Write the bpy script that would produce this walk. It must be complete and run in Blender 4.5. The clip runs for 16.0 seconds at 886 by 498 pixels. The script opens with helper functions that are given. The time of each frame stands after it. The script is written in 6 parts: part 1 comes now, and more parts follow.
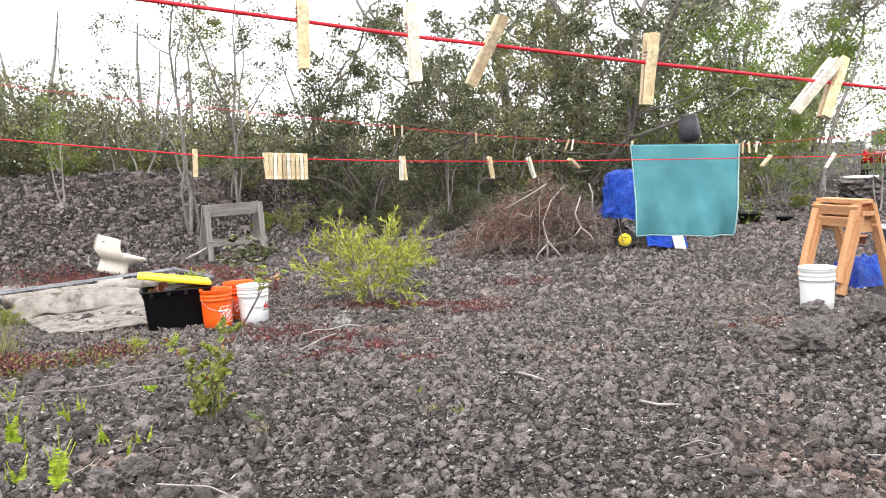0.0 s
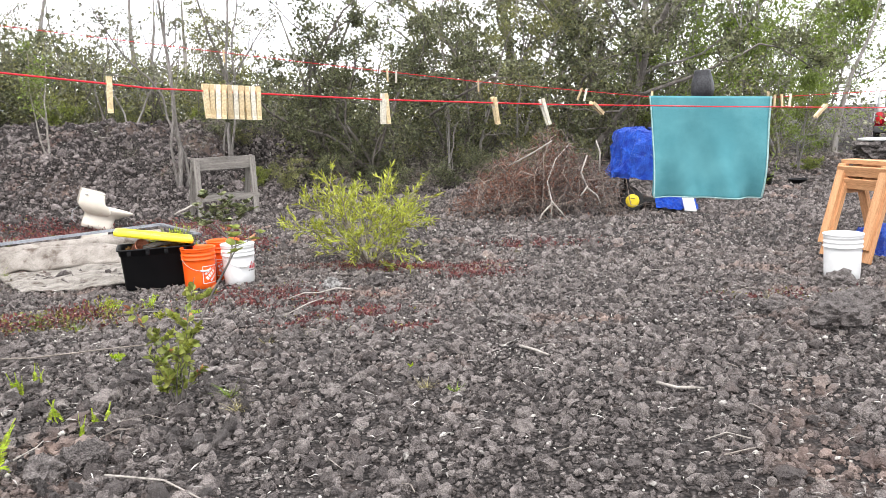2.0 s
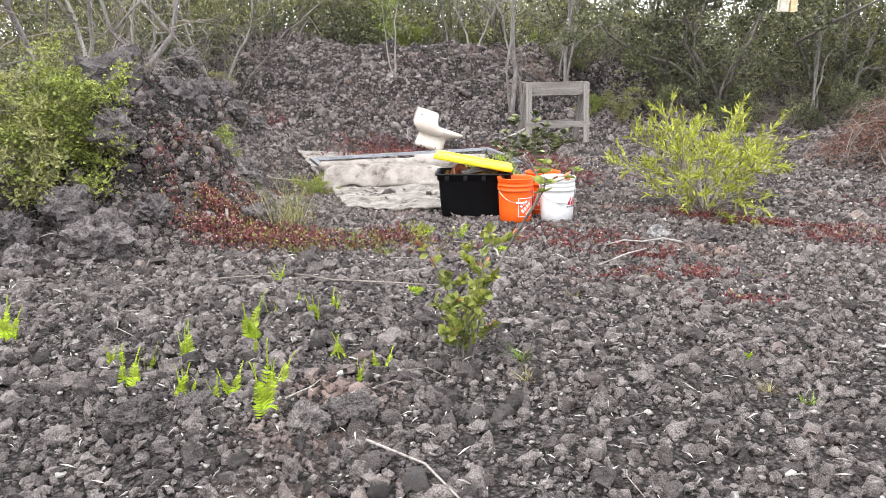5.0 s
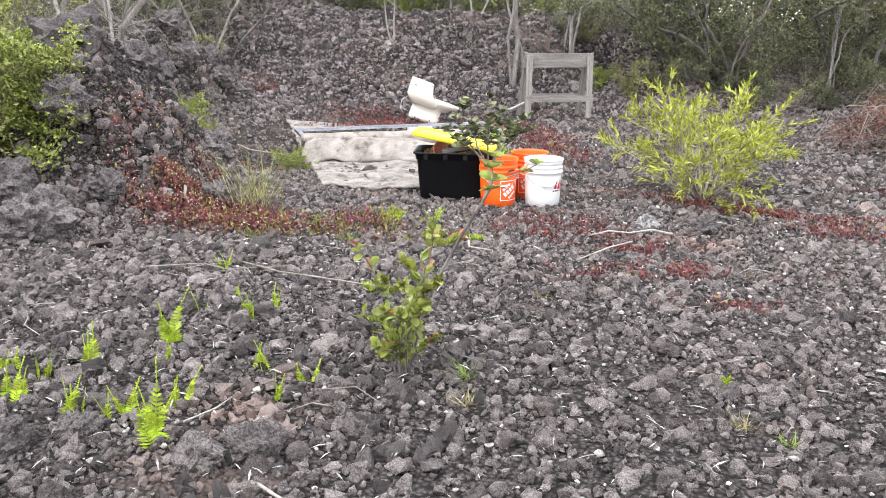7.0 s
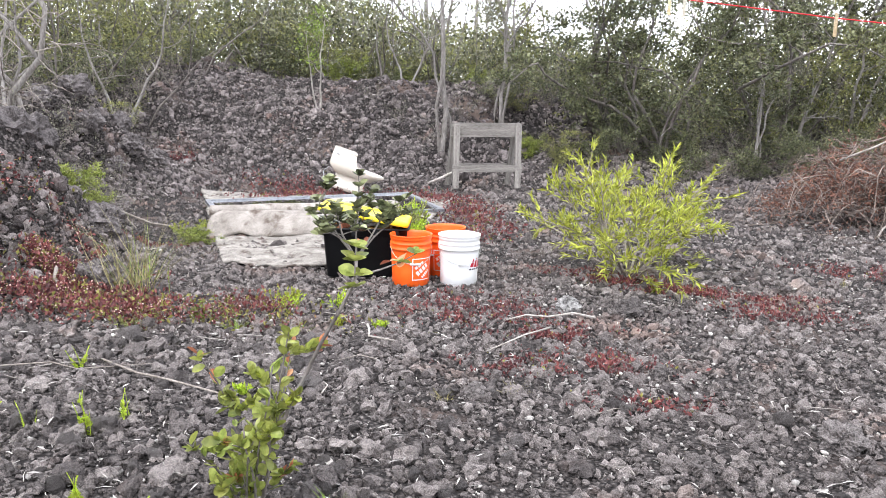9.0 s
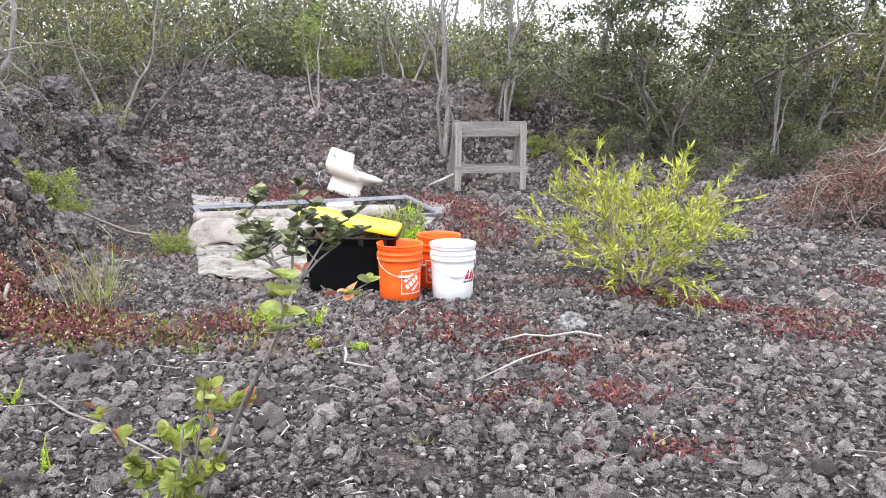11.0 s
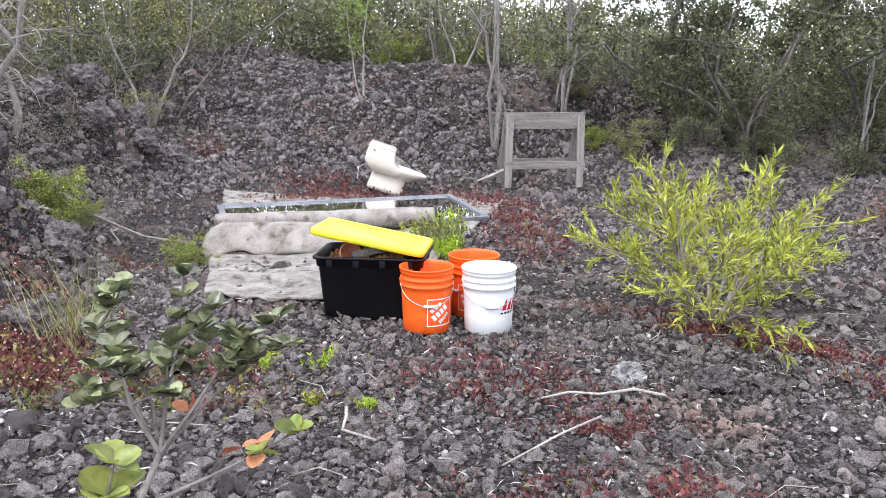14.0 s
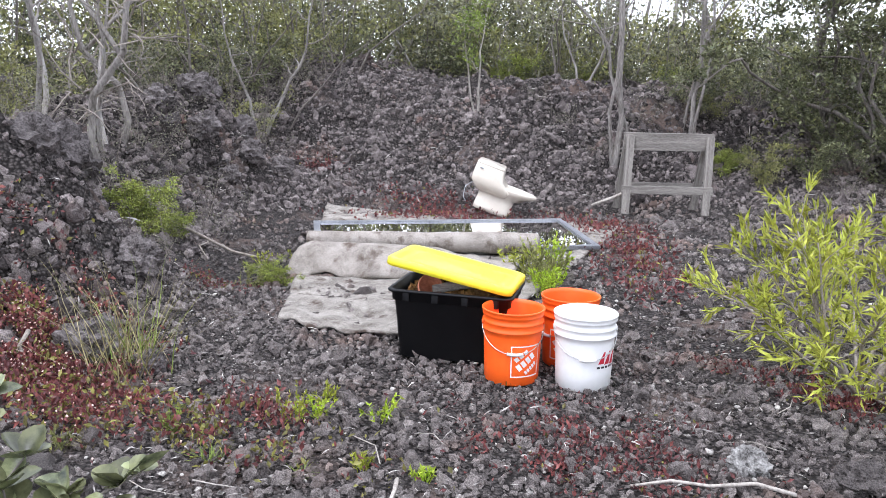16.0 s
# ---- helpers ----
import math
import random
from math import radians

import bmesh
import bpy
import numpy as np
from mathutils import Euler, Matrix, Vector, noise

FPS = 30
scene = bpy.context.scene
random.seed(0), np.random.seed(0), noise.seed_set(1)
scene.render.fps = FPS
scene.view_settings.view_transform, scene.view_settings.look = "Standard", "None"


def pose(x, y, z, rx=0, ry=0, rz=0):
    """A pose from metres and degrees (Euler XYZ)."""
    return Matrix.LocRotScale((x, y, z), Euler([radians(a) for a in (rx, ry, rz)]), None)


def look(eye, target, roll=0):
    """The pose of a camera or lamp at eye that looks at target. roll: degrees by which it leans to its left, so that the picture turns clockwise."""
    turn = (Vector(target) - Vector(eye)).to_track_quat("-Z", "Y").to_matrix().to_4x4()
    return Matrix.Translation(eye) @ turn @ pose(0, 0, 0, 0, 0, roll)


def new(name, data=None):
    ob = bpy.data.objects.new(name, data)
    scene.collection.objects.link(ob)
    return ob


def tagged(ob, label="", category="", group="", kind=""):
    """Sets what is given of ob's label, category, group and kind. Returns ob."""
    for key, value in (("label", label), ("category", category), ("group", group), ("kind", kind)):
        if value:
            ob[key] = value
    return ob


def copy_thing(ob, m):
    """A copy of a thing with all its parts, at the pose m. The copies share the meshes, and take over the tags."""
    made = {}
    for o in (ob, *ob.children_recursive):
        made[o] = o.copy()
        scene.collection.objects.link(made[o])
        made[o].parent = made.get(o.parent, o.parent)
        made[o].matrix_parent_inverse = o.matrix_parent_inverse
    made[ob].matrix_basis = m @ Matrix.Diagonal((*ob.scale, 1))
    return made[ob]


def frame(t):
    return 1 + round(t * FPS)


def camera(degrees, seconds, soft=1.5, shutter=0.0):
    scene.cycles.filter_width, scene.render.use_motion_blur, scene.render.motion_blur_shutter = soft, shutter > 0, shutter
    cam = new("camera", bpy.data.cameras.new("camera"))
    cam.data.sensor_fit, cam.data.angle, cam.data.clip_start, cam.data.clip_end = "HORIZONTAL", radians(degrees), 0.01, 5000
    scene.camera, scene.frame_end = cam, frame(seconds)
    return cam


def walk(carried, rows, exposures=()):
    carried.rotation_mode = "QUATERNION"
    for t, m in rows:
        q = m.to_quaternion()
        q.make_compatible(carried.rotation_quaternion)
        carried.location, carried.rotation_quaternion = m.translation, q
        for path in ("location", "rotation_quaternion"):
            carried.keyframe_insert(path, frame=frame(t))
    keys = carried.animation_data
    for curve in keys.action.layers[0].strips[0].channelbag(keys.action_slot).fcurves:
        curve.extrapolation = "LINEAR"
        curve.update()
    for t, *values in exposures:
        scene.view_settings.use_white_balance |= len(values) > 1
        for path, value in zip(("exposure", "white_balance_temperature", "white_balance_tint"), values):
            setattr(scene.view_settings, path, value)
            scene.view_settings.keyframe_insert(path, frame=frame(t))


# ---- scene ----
cam = camera(57.7, 16.0, soft=0.9)
METRES, EYE, TILT, LEAN, TURN = 4.2, 1.4, 0.0, 0.0, 0.0
ROWS = [
    (0.0, 0.0, 0.0, 0.0, -0.33, -6.15, 3.02),
    (0.5, 0.0019, 0.0288, -0.0024, 0.17, -6.24, 2.71),
    (1.0, 0.007, 0.0548, -0.0023, -0.6, -6.2, 2.4),
    (1.5, 0.0064, 0.0841, -0.0079, -1.78, -7.66, 2.23),
    (2.0, 0.0057, 0.114, -0.0101, -0.18, -9.13, 2.21),
    (2.5, 0.0091, 0.1467, -0.0108, 5.94, -8.85, 2.03),
    (3.0, 0.0029, 0.175, -0.0145, 11.79, -9.0, 1.9),
    (3.5, -0.0043, 0.2071, -0.0191, 14.63, -10.6, 1.93),
    (4.0, -0.0175, 0.2336, -0.0224, 18.46, -11.6, 1.73),
    (4.5, -0.0217, 0.2601, -0.024, 21.92, -12.38, 1.73),
    (7.0, -0.0028, 0.4089, -0.0195, 24.56, -15.65, -0.37),
    (7.5, -0.0, 0.4426, -0.0144, 21.15, -12.7, -1.72),
    (8.0, 0.001, 0.4755, -0.0158, 18.77, -10.93, -2.03),
    (8.5, 0.0039, 0.5079, -0.0192, 19.91, -10.93, -1.54),
    (11.0, -0.0086, 0.6586, -0.0279, 21.37, -10.92, -0.21),
    (11.5, -0.0144, 0.6903, -0.03, 20.96, -11.74, 0.08),
    (12.0, -0.0184, 0.7271, -0.0241, 22.02, -12.58, 0.47),
    (12.5, -0.0213, 0.7598, -0.0174, 23.09, -13.05, 0.76),
    (13.0, -0.0283, 0.7882, -0.0138, 23.99, -13.5, 0.76),
    (13.5, -0.039, 0.8162, -0.0133, 24.87, -13.33, 0.26),
    (14.0, -0.0488, 0.8466, -0.0091, 25.67, -12.2, -0.22),
    (14.5, -0.0566, 0.8789, -0.0094, 26.42, -11.56, -0.59),
    (15.0, -0.0624, 0.9128, -0.0103, 28.87, -11.35, -0.59),
    (15.5, -0.0664, 0.9474, -0.0083, 32.72, -11.37, -0.73),
    (16.0, -0.0761, 0.9787, -0.0106, 34.64, -11.26, -1.18),
]
walk_rows = [(t, pose(0, 0, EYE, TILT, LEAN, TURN) @ pose(METRES * x, METRES * y, METRES * z, 90 + pitch, roll, yaw)) for t, x, y, z, yaw, pitch, roll in ROWS]
walk(cam, walk_rows, [(0.0, 0.40, 6500, 12), (8.0, 0.68, 6200, 13), (12.5, 0.56, 6000, 14), (16.0, 0.34, 5900, 15)])

# ---- world and light: bright overcast sky, soft high sun ----
SUN_EL, SUN_ROT = radians(58), radians(200)
world = bpy.data.worlds.new("overcast")
scene.world = world
world.use_nodes = True
wn = world.node_tree
wn.nodes.clear()
sky = wn.nodes.new("ShaderNodeTexSky")
sky.sky_type, sky.sun_disc, sky.sun_elevation, sky.sun_rotation = "NISHITA", False, SUN_EL, SUN_ROT
cloud = wn.nodes.new("ShaderNodeTexNoise")
cloud.inputs["Scale"].default_value, cloud.inputs["Detail"].default_value = 1.6, 5
ramp = wn.nodes.new("ShaderNodeValToRGB")
ramp.color_ramp.elements[0].color, ramp.color_ramp.elements[1].color = (12.0, 12.4, 13.0, 1), (16.5, 16.6, 16.8, 1)
mixer = wn.nodes.new("ShaderNodeMix")
mixer.data_type = "RGBA"
mixer.inputs["Factor"].default_value = 0.9
bg = wn.nodes.new("ShaderNodeBackground")
bg.inputs["Strength"].default_value = 0.146
out = wn.nodes.new("ShaderNodeOutputWorld")
wn.links.new(cloud.outputs["Fac"], ramp.inputs["Fac"])
wn.links.new(sky.outputs["Color"], mixer.inputs["A"])
wn.links.new(ramp.outputs["Color"], mixer.inputs["B"])
wn.links.new(mixer.outputs["Result"], bg.inputs["Color"])
wn.links.new(bg.outputs["Background"], out.inputs["Surface"])
sun = new("sun", bpy.data.lights.new("sun", "SUN"))
sun.data.energy, sun.data.angle, sun.data.color = 1.5, radians(16), (1.0, 0.97, 0.92)
sun.matrix_world = look((-6, -12, 30), (0, 6, 0))


# ---- materials ----
def surface(name, c1, c2, scale=12.0, fine=90.0, rough=0.85, bump=0.4, metal=0.0, stain_or_glint=None, stain_or_glint_scale=1.5, stain_or_glint_at=0.6,
            vary=0.0, island=False, stretch=(1, 1, 1), spec=0.4, depth=0.02, grain_mix=0.35, cells=0.0):
    """Two colours mixed by noise at two scales, optional stains or painted glints, optional cells with painted gap
    shade, and fine relief.
    """
    m = bpy.data.materials.new(name)
    m.use_nodes = True
    n, l = m.node_tree.nodes, m.node_tree.links
    bsdf = n["Principled BSDF"]
    bsdf.inputs["Roughness"].default_value, bsdf.inputs["Metallic"].default_value = rough, metal
    bsdf.inputs["Specular IOR Level"].default_value = spec
    co, mp = n.new("ShaderNodeTexCoord"), n.new("ShaderNodeMapping")
    mp.inputs["Scale"].default_value = stretch
    l.new(co.outputs["Object"], mp.inputs["Vector"])

    def tex(s, detail=6.0):
        t = n.new("ShaderNodeTexNoise")
        t.inputs["Scale"].default_value, t.inputs["Detail"].default_value, t.inputs["Roughness"].default_value = s, detail, 0.62
        l.new(mp.outputs["Vector"], t.inputs["Vector"])
        return t.outputs["Fac"]

    def blend(fac, a, b, kind="MIX"):
        x = n.new("ShaderNodeMix")
        x.data_type, x.blend_type = "RGBA", kind
        for key, v in (("Factor", fac), ("A", a), ("B", b)):
            if isinstance(v, (tuple, float, int)):
                x.inputs[key].default_value = (*v, 1) if isinstance(v, tuple) else v
            else:
                l.new(v, x.inputs[key])
        return x.outputs["Result"]

    def steep(v, lo, hi):
        r = n.new("ShaderNodeMapRange")
        r.inputs["From Min"].default_value, r.inputs["From Max"].default_value = lo, hi
        l.new(v, r.inputs["Value"])
        return r.outputs["Result"]

    big, small = tex(scale), tex(fine)
    col = blend(steep(big, 0.38, 0.62), c1, c2)
    grain = steep(small, 0.38, 0.62)
    col = blend(grain_mix, col, blend(grain, tuple(v * 0.45 for v in c1), tuple(min(1, v * 1.35) for v in c2)))
    height = blend(0.5, big, small)
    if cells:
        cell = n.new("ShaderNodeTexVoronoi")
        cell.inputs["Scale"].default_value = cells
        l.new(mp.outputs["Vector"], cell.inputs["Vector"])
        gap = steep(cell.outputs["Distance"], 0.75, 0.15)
        # Crevice shade between the cells is painted into the colour.
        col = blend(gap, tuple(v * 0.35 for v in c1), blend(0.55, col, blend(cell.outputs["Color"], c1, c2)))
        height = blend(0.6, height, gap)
    if stain_or_glint:
        col = blend(steep(tex(stain_or_glint_scale), stain_or_glint_at, stain_or_glint_at + 0.12), col, stain_or_glint)
    if vary:
        src = n.new("ShaderNodeNewGeometry").outputs["Random Per Island"] if island else n.new("ShaderNodeObjectInfo").outputs["Random"]
        hsv = n.new("ShaderNodeHueSaturation")
        l.new(steep2(n, l, src, 1 - vary, 1 + vary), hsv.inputs["Value"])
        l.new(steep2(n, l, src, 0.5 - 0.012 * vary, 0.5 + 0.016 * vary), hsv.inputs["Hue"])
        l.new(col, hsv.inputs["Color"])
        col = hsv.outputs["Color"]
    l.new(col, bsdf.inputs["Base Color"])
    if bump:
        bp = n.new("ShaderNodeBump")
        bp.inputs["Strength"].default_value, bp.inputs["Distance"].default_value = bump, depth
        l.new(height, bp.inputs["Height"])
        l.new(bp.outputs["Normal"], bsdf.inputs["Normal"])
    return m


def steep2(n, l, v, lo, hi):
    r = n.new("ShaderNodeMapRange")
    r.inputs["To Min"].default_value, r.inputs["To Max"].default_value = lo, hi
    l.new(v, r.inputs["Value"])
    return r.outputs["Result"]


def leafy(name, c1, c2, vary=0.45, rough=0.45, glow=0.38, scale=2.5):
    """Leaf: two greens by patches, varied leaf by leaf, some light passing through."""
    m = surface(name, c1, c2, scale=scale, fine=40, rough=rough, bump=0.0, vary=vary, island=True)
    n, l = m.node_tree.nodes, m.node_tree.links
    bsdf, o = n["Principled BSDF"], n["Material Output"]
    tr, mx = n.new("ShaderNodeBsdfTranslucent"), n.new("ShaderNodeMixShader")
    mx.inputs["Fac"].default_value = glow
    l.new(bsdf.inputs["Base Color"].links[0].from_socket, tr.inputs["Color"])
    l.new(bsdf.outputs["BSDF"], mx.inputs[1])
    l.new(tr.outputs["BSDF"], mx.inputs[2])
    l.new(mx.outputs["Shader"], o.inputs["Surface"])
    return m


# cells draws gravel on the ground, the shade in its gaps painted dark
LAVA = surface("lava", (0.048, 0.041, 0.038), (0.215, 0.188, 0.176), 14, 130, 0.95, 1.0, stain_or_glint=(0.20, 0.148, 0.126), stain_or_glint_scale=1.1, stain_or_glint_at=0.56, spec=0.2, depth=0.05, cells=50.0)
STONE = surface("lava_stone", (0.080, 0.069, 0.065), (0.300, 0.262, 0.245), 30, 210, 0.95, 1.0, vary=0.5, island=True, spec=0.25, stain_or_glint=(0.30, 0.216, 0.183), stain_or_glint_scale=1.0, stain_or_glint_at=0.56, depth=0.040, grain_mix=0.5)
STONE1 = surface("lava_stone_single", (0.060, 0.053, 0.050), (0.245, 0.217, 0.205), 24, 150, 0.95, 1.0, vary=0.35, spec=0.25, depth=0.045, grain_mix=0.5)
BOULDER = surface("lava_boulder", (0.034, 0.029, 0.028), (0.175, 0.155, 0.150), 9, 75, 0.95, 0.9, vary=0.35, spec=0.25, depth=0.03, grain_mix=0.5)
PALE_STONE = surface("pale_lichen_stone", (0.07, 0.064, 0.062), (0.40, 0.39, 0.37), 22, 120, 0.95, 0.9, spec=0.2)
PEBBLE = surface("pale_pebble", (0.24, 0.22, 0.20), (0.52, 0.49, 0.45), 20, 120, 0.9, 0.3, vary=0.4, island=True)
CLINK = surface("jagged_clinker", (0.060, 0.050, 0.048), (0.265, 0.228, 0.218), 18, 150, 0.95, 1.0, vary=0.65, island=True, spec=0.25, stain_or_glint=(0.18, 0.105, 0.083), stain_or_glint_scale=0.8, stain_or_glint_at=0.58, depth=0.04, grain_mix=0.5)
BARK = surface("grey_bark", (0.145, 0.128, 0.113), (0.33, 0.305, 0.28), 7, 60, 0.95, 0.7, stretch=(1, 1, 0.25), stain_or_glint=(0.36, 0.35, 0.33), stain_or_glint_scale=3, stain_or_glint_at=0.58)
DARKBARK = surface("dark_bark", (0.075, 0.064, 0.056), (0.225, 0.200, 0.178), 7, 60, 0.95, 0.7, stretch=(1, 1, 0.25), stain_or_glint=(0.27, 0.26, 0.24), stain_or_glint_scale=3, stain_or_glint_at=0.6)
TWIG = surface("dry_twig", (0.15, 0.125, 0.105), (0.34, 0.30, 0.26), 5, 60, 0.95, 0.3, vary=0.35, island=True)
BLEACHED = surface("bleached_wood", (0.25, 0.225, 0.195), (0.47, 0.43, 0.385), 6, 70, 0.9, 0.4, stretch=(1, 1, 0.4))
BRUSHWOOD = surface("brushwood", (0.085, 0.064, 0.054), (0.27, 0.215, 0.185), 5, 60, 0.95, 0.3, vary=0.5, island=True)
REDTWIG = surface("rusty_dry_leaves", (0.13, 0.060, 0.042), (0.25, 0.125, 0.09), 4, 60, 0.95, 0.0, vary=0.5, island=True)
OHIA = leafy("dark_green_leaf", (0.048, 0.058, 0.028), (0.205, 0.210, 0.105), vary=0.65, rough=0.34, glow=0.25)
OHIA_GREY = leafy("grey_green_leaf", (0.095, 0.098, 0.064), (0.285, 0.278, 0.185), vary=0.55, rough=0.38, glow=0.28)
OLIVE = leafy("olive_leaf", (0.10, 0.108, 0.034), (0.33, 0.325, 0.125), vary=0.5, glow=0.3)
BRIGHT = leafy("bright_green_leaf", (0.12, 0.17, 0.035), (0.27, 0.34, 0.07), glow=0.35)
LIME = leafy("lime_green_leaf", (0.105, 0.145, 0.028), (0.345, 0.375, 0.080), vary=0.6, glow=0.25, scale=5)
WILLOW = leafy("yellow_green_leaf", (0.24, 0.28, 0.03), (0.46, 0.47, 0.075), glow=0.35, scale=5)
FERN = leafy("fern_green", (0.27, 0.40, 0.02), (0.50, 0.60, 0.06), glow=0.35, scale=8)
SEEDLING = leafy("seedling_leaf", (0.15, 0.205, 0.04), (0.35, 0.36, 0.09), rough=0.35, scale=9)
SEED_DARK = leafy("seedling_dark_leaf", (0.036, 0.046, 0.024), (0.260, 0.270, 0.135), vary=0.75, rough=0.25, glow=0.12, scale=22)
SEED_RED = leafy("young_red_leaf", (0.42, 0.10, 0.06), (0.55, 0.28, 0.15), rough=0.4, scale=9)
DRYGRASS = leafy("dry_grass", (0.20, 0.17, 0.07), (0.42, 0.37, 0.20), scale=6)
GRASS = leafy("green_grass", (0.13, 0.20, 0.03), (0.30, 0.36, 0.08), scale=6)
REDSUC = leafy("red_ground_cover", (0.095, 0.034, 0.036), (0.245, 0.078, 0.074), vary=0.6, scale=4)
GREENSUC = leafy("olive_ground_cover", (0.13, 0.13, 0.035), (0.28, 0.25, 0.07), vary=0.6, scale=4)
PINKDOT = surface("pink_flower", (0.50, 0.30, 0.27), (0.75, 0.55, 0.50), 6, 50, 0.8, 0.0, vary=0.3, island=True)
ORANGE = surface("orange_plastic", (0.95, 0.110, 0.008), (0.99, 0.14, 0.014), 3, 30, 0.42, 0.03, stain_or_glint=(0.70, 0.10, 0.02), stain_or_glint_scale=5, stain_or_glint_at=0.66, grain_mix=0.04)
WHITE = surface("white_plastic", (0.74, 0.74, 0.73), (0.83, 0.83, 0.82), 3, 30, 0.4, 0.03, stain_or_glint=(0.70, 0.69, 0.67), stain_or_glint_scale=6, stain_or_glint_at=0.66, grain_mix=0.04)
BLACKP = surface("black_plastic", (0.005, 0.005, 0.006), (0.009, 0.009, 0.010), 4, 60, 0.5, 0.05, stain_or_glint=(0.02, 0.019, 0.018), stain_or_glint_scale=5, stain_or_glint_at=0.68, grain_mix=0.04, spec=0.25)
YELLOW = surface("yellow_plastic", (0.90, 0.76, 0.02), (0.95, 0.83, 0.05), 3, 30, 0.4, 0.03, stain_or_glint=(0.70, 0.56, 0.06), stain_or_glint_scale=7, stain_or_glint_at=0.68, grain_mix=0.04)
INK_WHITE = surface("white_print", (0.8, 0.74, 0.70), (0.85, 0.8, 0.78), 20, 80, 0.5, 0.0, grain_mix=0.04)
INK_RED = surface("red_print", (0.45, 0.015, 0.03), (0.52, 0.02, 0.04), 20, 80, 0.5, 0.0, grain_mix=0.04)
INK_BLACK = surface("black_print", (0.03, 0.03, 0.03), (0.05, 0.05, 0.05), 20, 80, 0.5, 0.0, grain_mix=0.04)
WIRE = surface("steel_wire", (0.5, 0.5, 0.5), (0.62, 0.62, 0.62), 10, 80, 0.35, 0.05, metal=1.0)
CARPET = surface("old_carpet", (0.16, 0.143, 0.124), (0.39, 0.36, 0.32), 9, 160, 0.98, 0.7, stain_or_glint=(0.09, 0.067, 0.055), stain_or_glint_scale=7.5, stain_or_glint_at=0.55, spec=0.1, depth=0.03)
ROLLCARPET = surface("rolled_carpet_back", (0.21, 0.186, 0.160), (0.42, 0.38, 0.34), 7, 140, 0.98, 0.7, stain_or_glint=(0.12, 0.092, 0.075), stain_or_glint_scale=6, stain_or_glint_at=0.54, spec=0.1, depth=0.03)
PORCELAIN = surface("almond_porcelain", (0.74, 0.67, 0.57), (0.82, 0.75, 0.65), 4, 40, 0.18, 0.02, stain_or_glint=(0.60, 0.53, 0.43), stain_or_glint_scale=5, stain_or_glint_at=0.66, spec=0.6, grain_mix=0.04)
GREYWOOD = surface("weathered_wood", (0.135, 0.122, 0.108), (0.315, 0.29, 0.26), 5, 70, 0.95, 0.7, stretch=(0.3, 4, 4), stain_or_glint=(0.09, 0.08, 0.07), stain_or_glint_scale=2, stain_or_glint_at=0.56)
NEWWOOD = surface("new_pine", (0.44, 0.205, 0.088), (0.62, 0.335, 0.165), 3, 40, 0.7, 0.25, stretch=(0.3, 5, 5), stain_or_glint=(0.42, 0.19, 0.07), stain_or_glint_scale=3, stain_or_glint_at=0.62, vary=0.1)
PINWOOD = surface("clothespin_wood", (0.56, 0.41, 0.22), (0.74, 0.60, 0.38), 30, 200, 0.7, 0.2, vary=0.3)
PINPALE = surface("pale_clothespin", (0.72, 0.64, 0.48), (0.86, 0.80, 0.66), 30, 200, 0.7, 0.2, vary=0.2)
REDCORD = surface("red_cord", (0.60, 0.012, 0.022), (0.80, 0.03, 0.05), 40, 300, 0.65, 0.3, grain_mix=0.04)
TOWEL = surface("teal_terry", (0.075, 0.235, 0.265), (0.115, 0.315, 0.345), 4, 220, 0.98, 0.8, spec=0.1, depth=0.004, grain_mix=0.14)
TOWELHEM = surface("pale_teal_hem", (0.30, 0.47, 0.46), (0.40, 0.55, 0.54), 9, 200, 0.98, 0.4, spec=0.1)
# the pale blue patches are crumple highlights painted into the tarp's colour
TARP = surface("blue_tarp", (0.008, 0.040, 0.40), (0.03, 0.13, 0.66), 9, 60, 0.28, 1.0, stain_or_glint=(0.22, 0.30, 0.52), stain_or_glint_scale=11, stain_or_glint_at=0.62, depth=0.12, grain_mix=0.1)
ALU = surface("aluminium", (0.20, 0.21, 0.23), (0.34, 0.35, 0.37), 6, 70, 0.42, 0.05, metal=0.9)
RUBBER = surface("rubber", (0.012, 0.012, 0.012), (0.03, 0.03, 0.03), 8, 90, 0.8, 0.2)
YELLOWHUB = surface("yellow_hub", (0.75, 0.55, 0.02), (0.85, 0.65, 0.04), 6, 60, 0.5, 0.05, grain_mix=0.04)
BLACKMETAL = surface("black_metal", (0.012, 0.012, 0.013), (0.03, 0.03, 0.032), 6, 60, 0.5, 0.1)
BLACKBAG = surface("black_bag", (0.018, 0.018, 0.02), (0.045, 0.045, 0.05), 5, 40, 0.4, 0.4)
GALV = surface("galvanised_steel", (0.34, 0.36, 0.38), (0.50, 0.52, 0.54), 6, 70, 0.5, 0.1, metal=0.6)
TURQ = surface("turquoise_plastic", (0.02, 0.38, 0.48), (0.04, 0.46, 0.56), 4, 30, 0.35, 0.0, grain_mix=0.04)
CARRED = surface("dark_red_paint", (0.16, 0.006, 0.012), (0.20, 0.010, 0.018), 2, 20, 0.25, 0.0, grain_mix=0.04)
CARWHITE = surface("white_paint", (0.72, 0.72, 0.72), (0.80, 0.80, 0.80), 2, 20, 0.3, 0.0, grain_mix=0.04)
CARGREY = surface("grey_bumper", (0.05, 0.05, 0.055), (0.09, 0.09, 0.095), 3, 40, 0.6, 0.05, grain_mix=0.04)
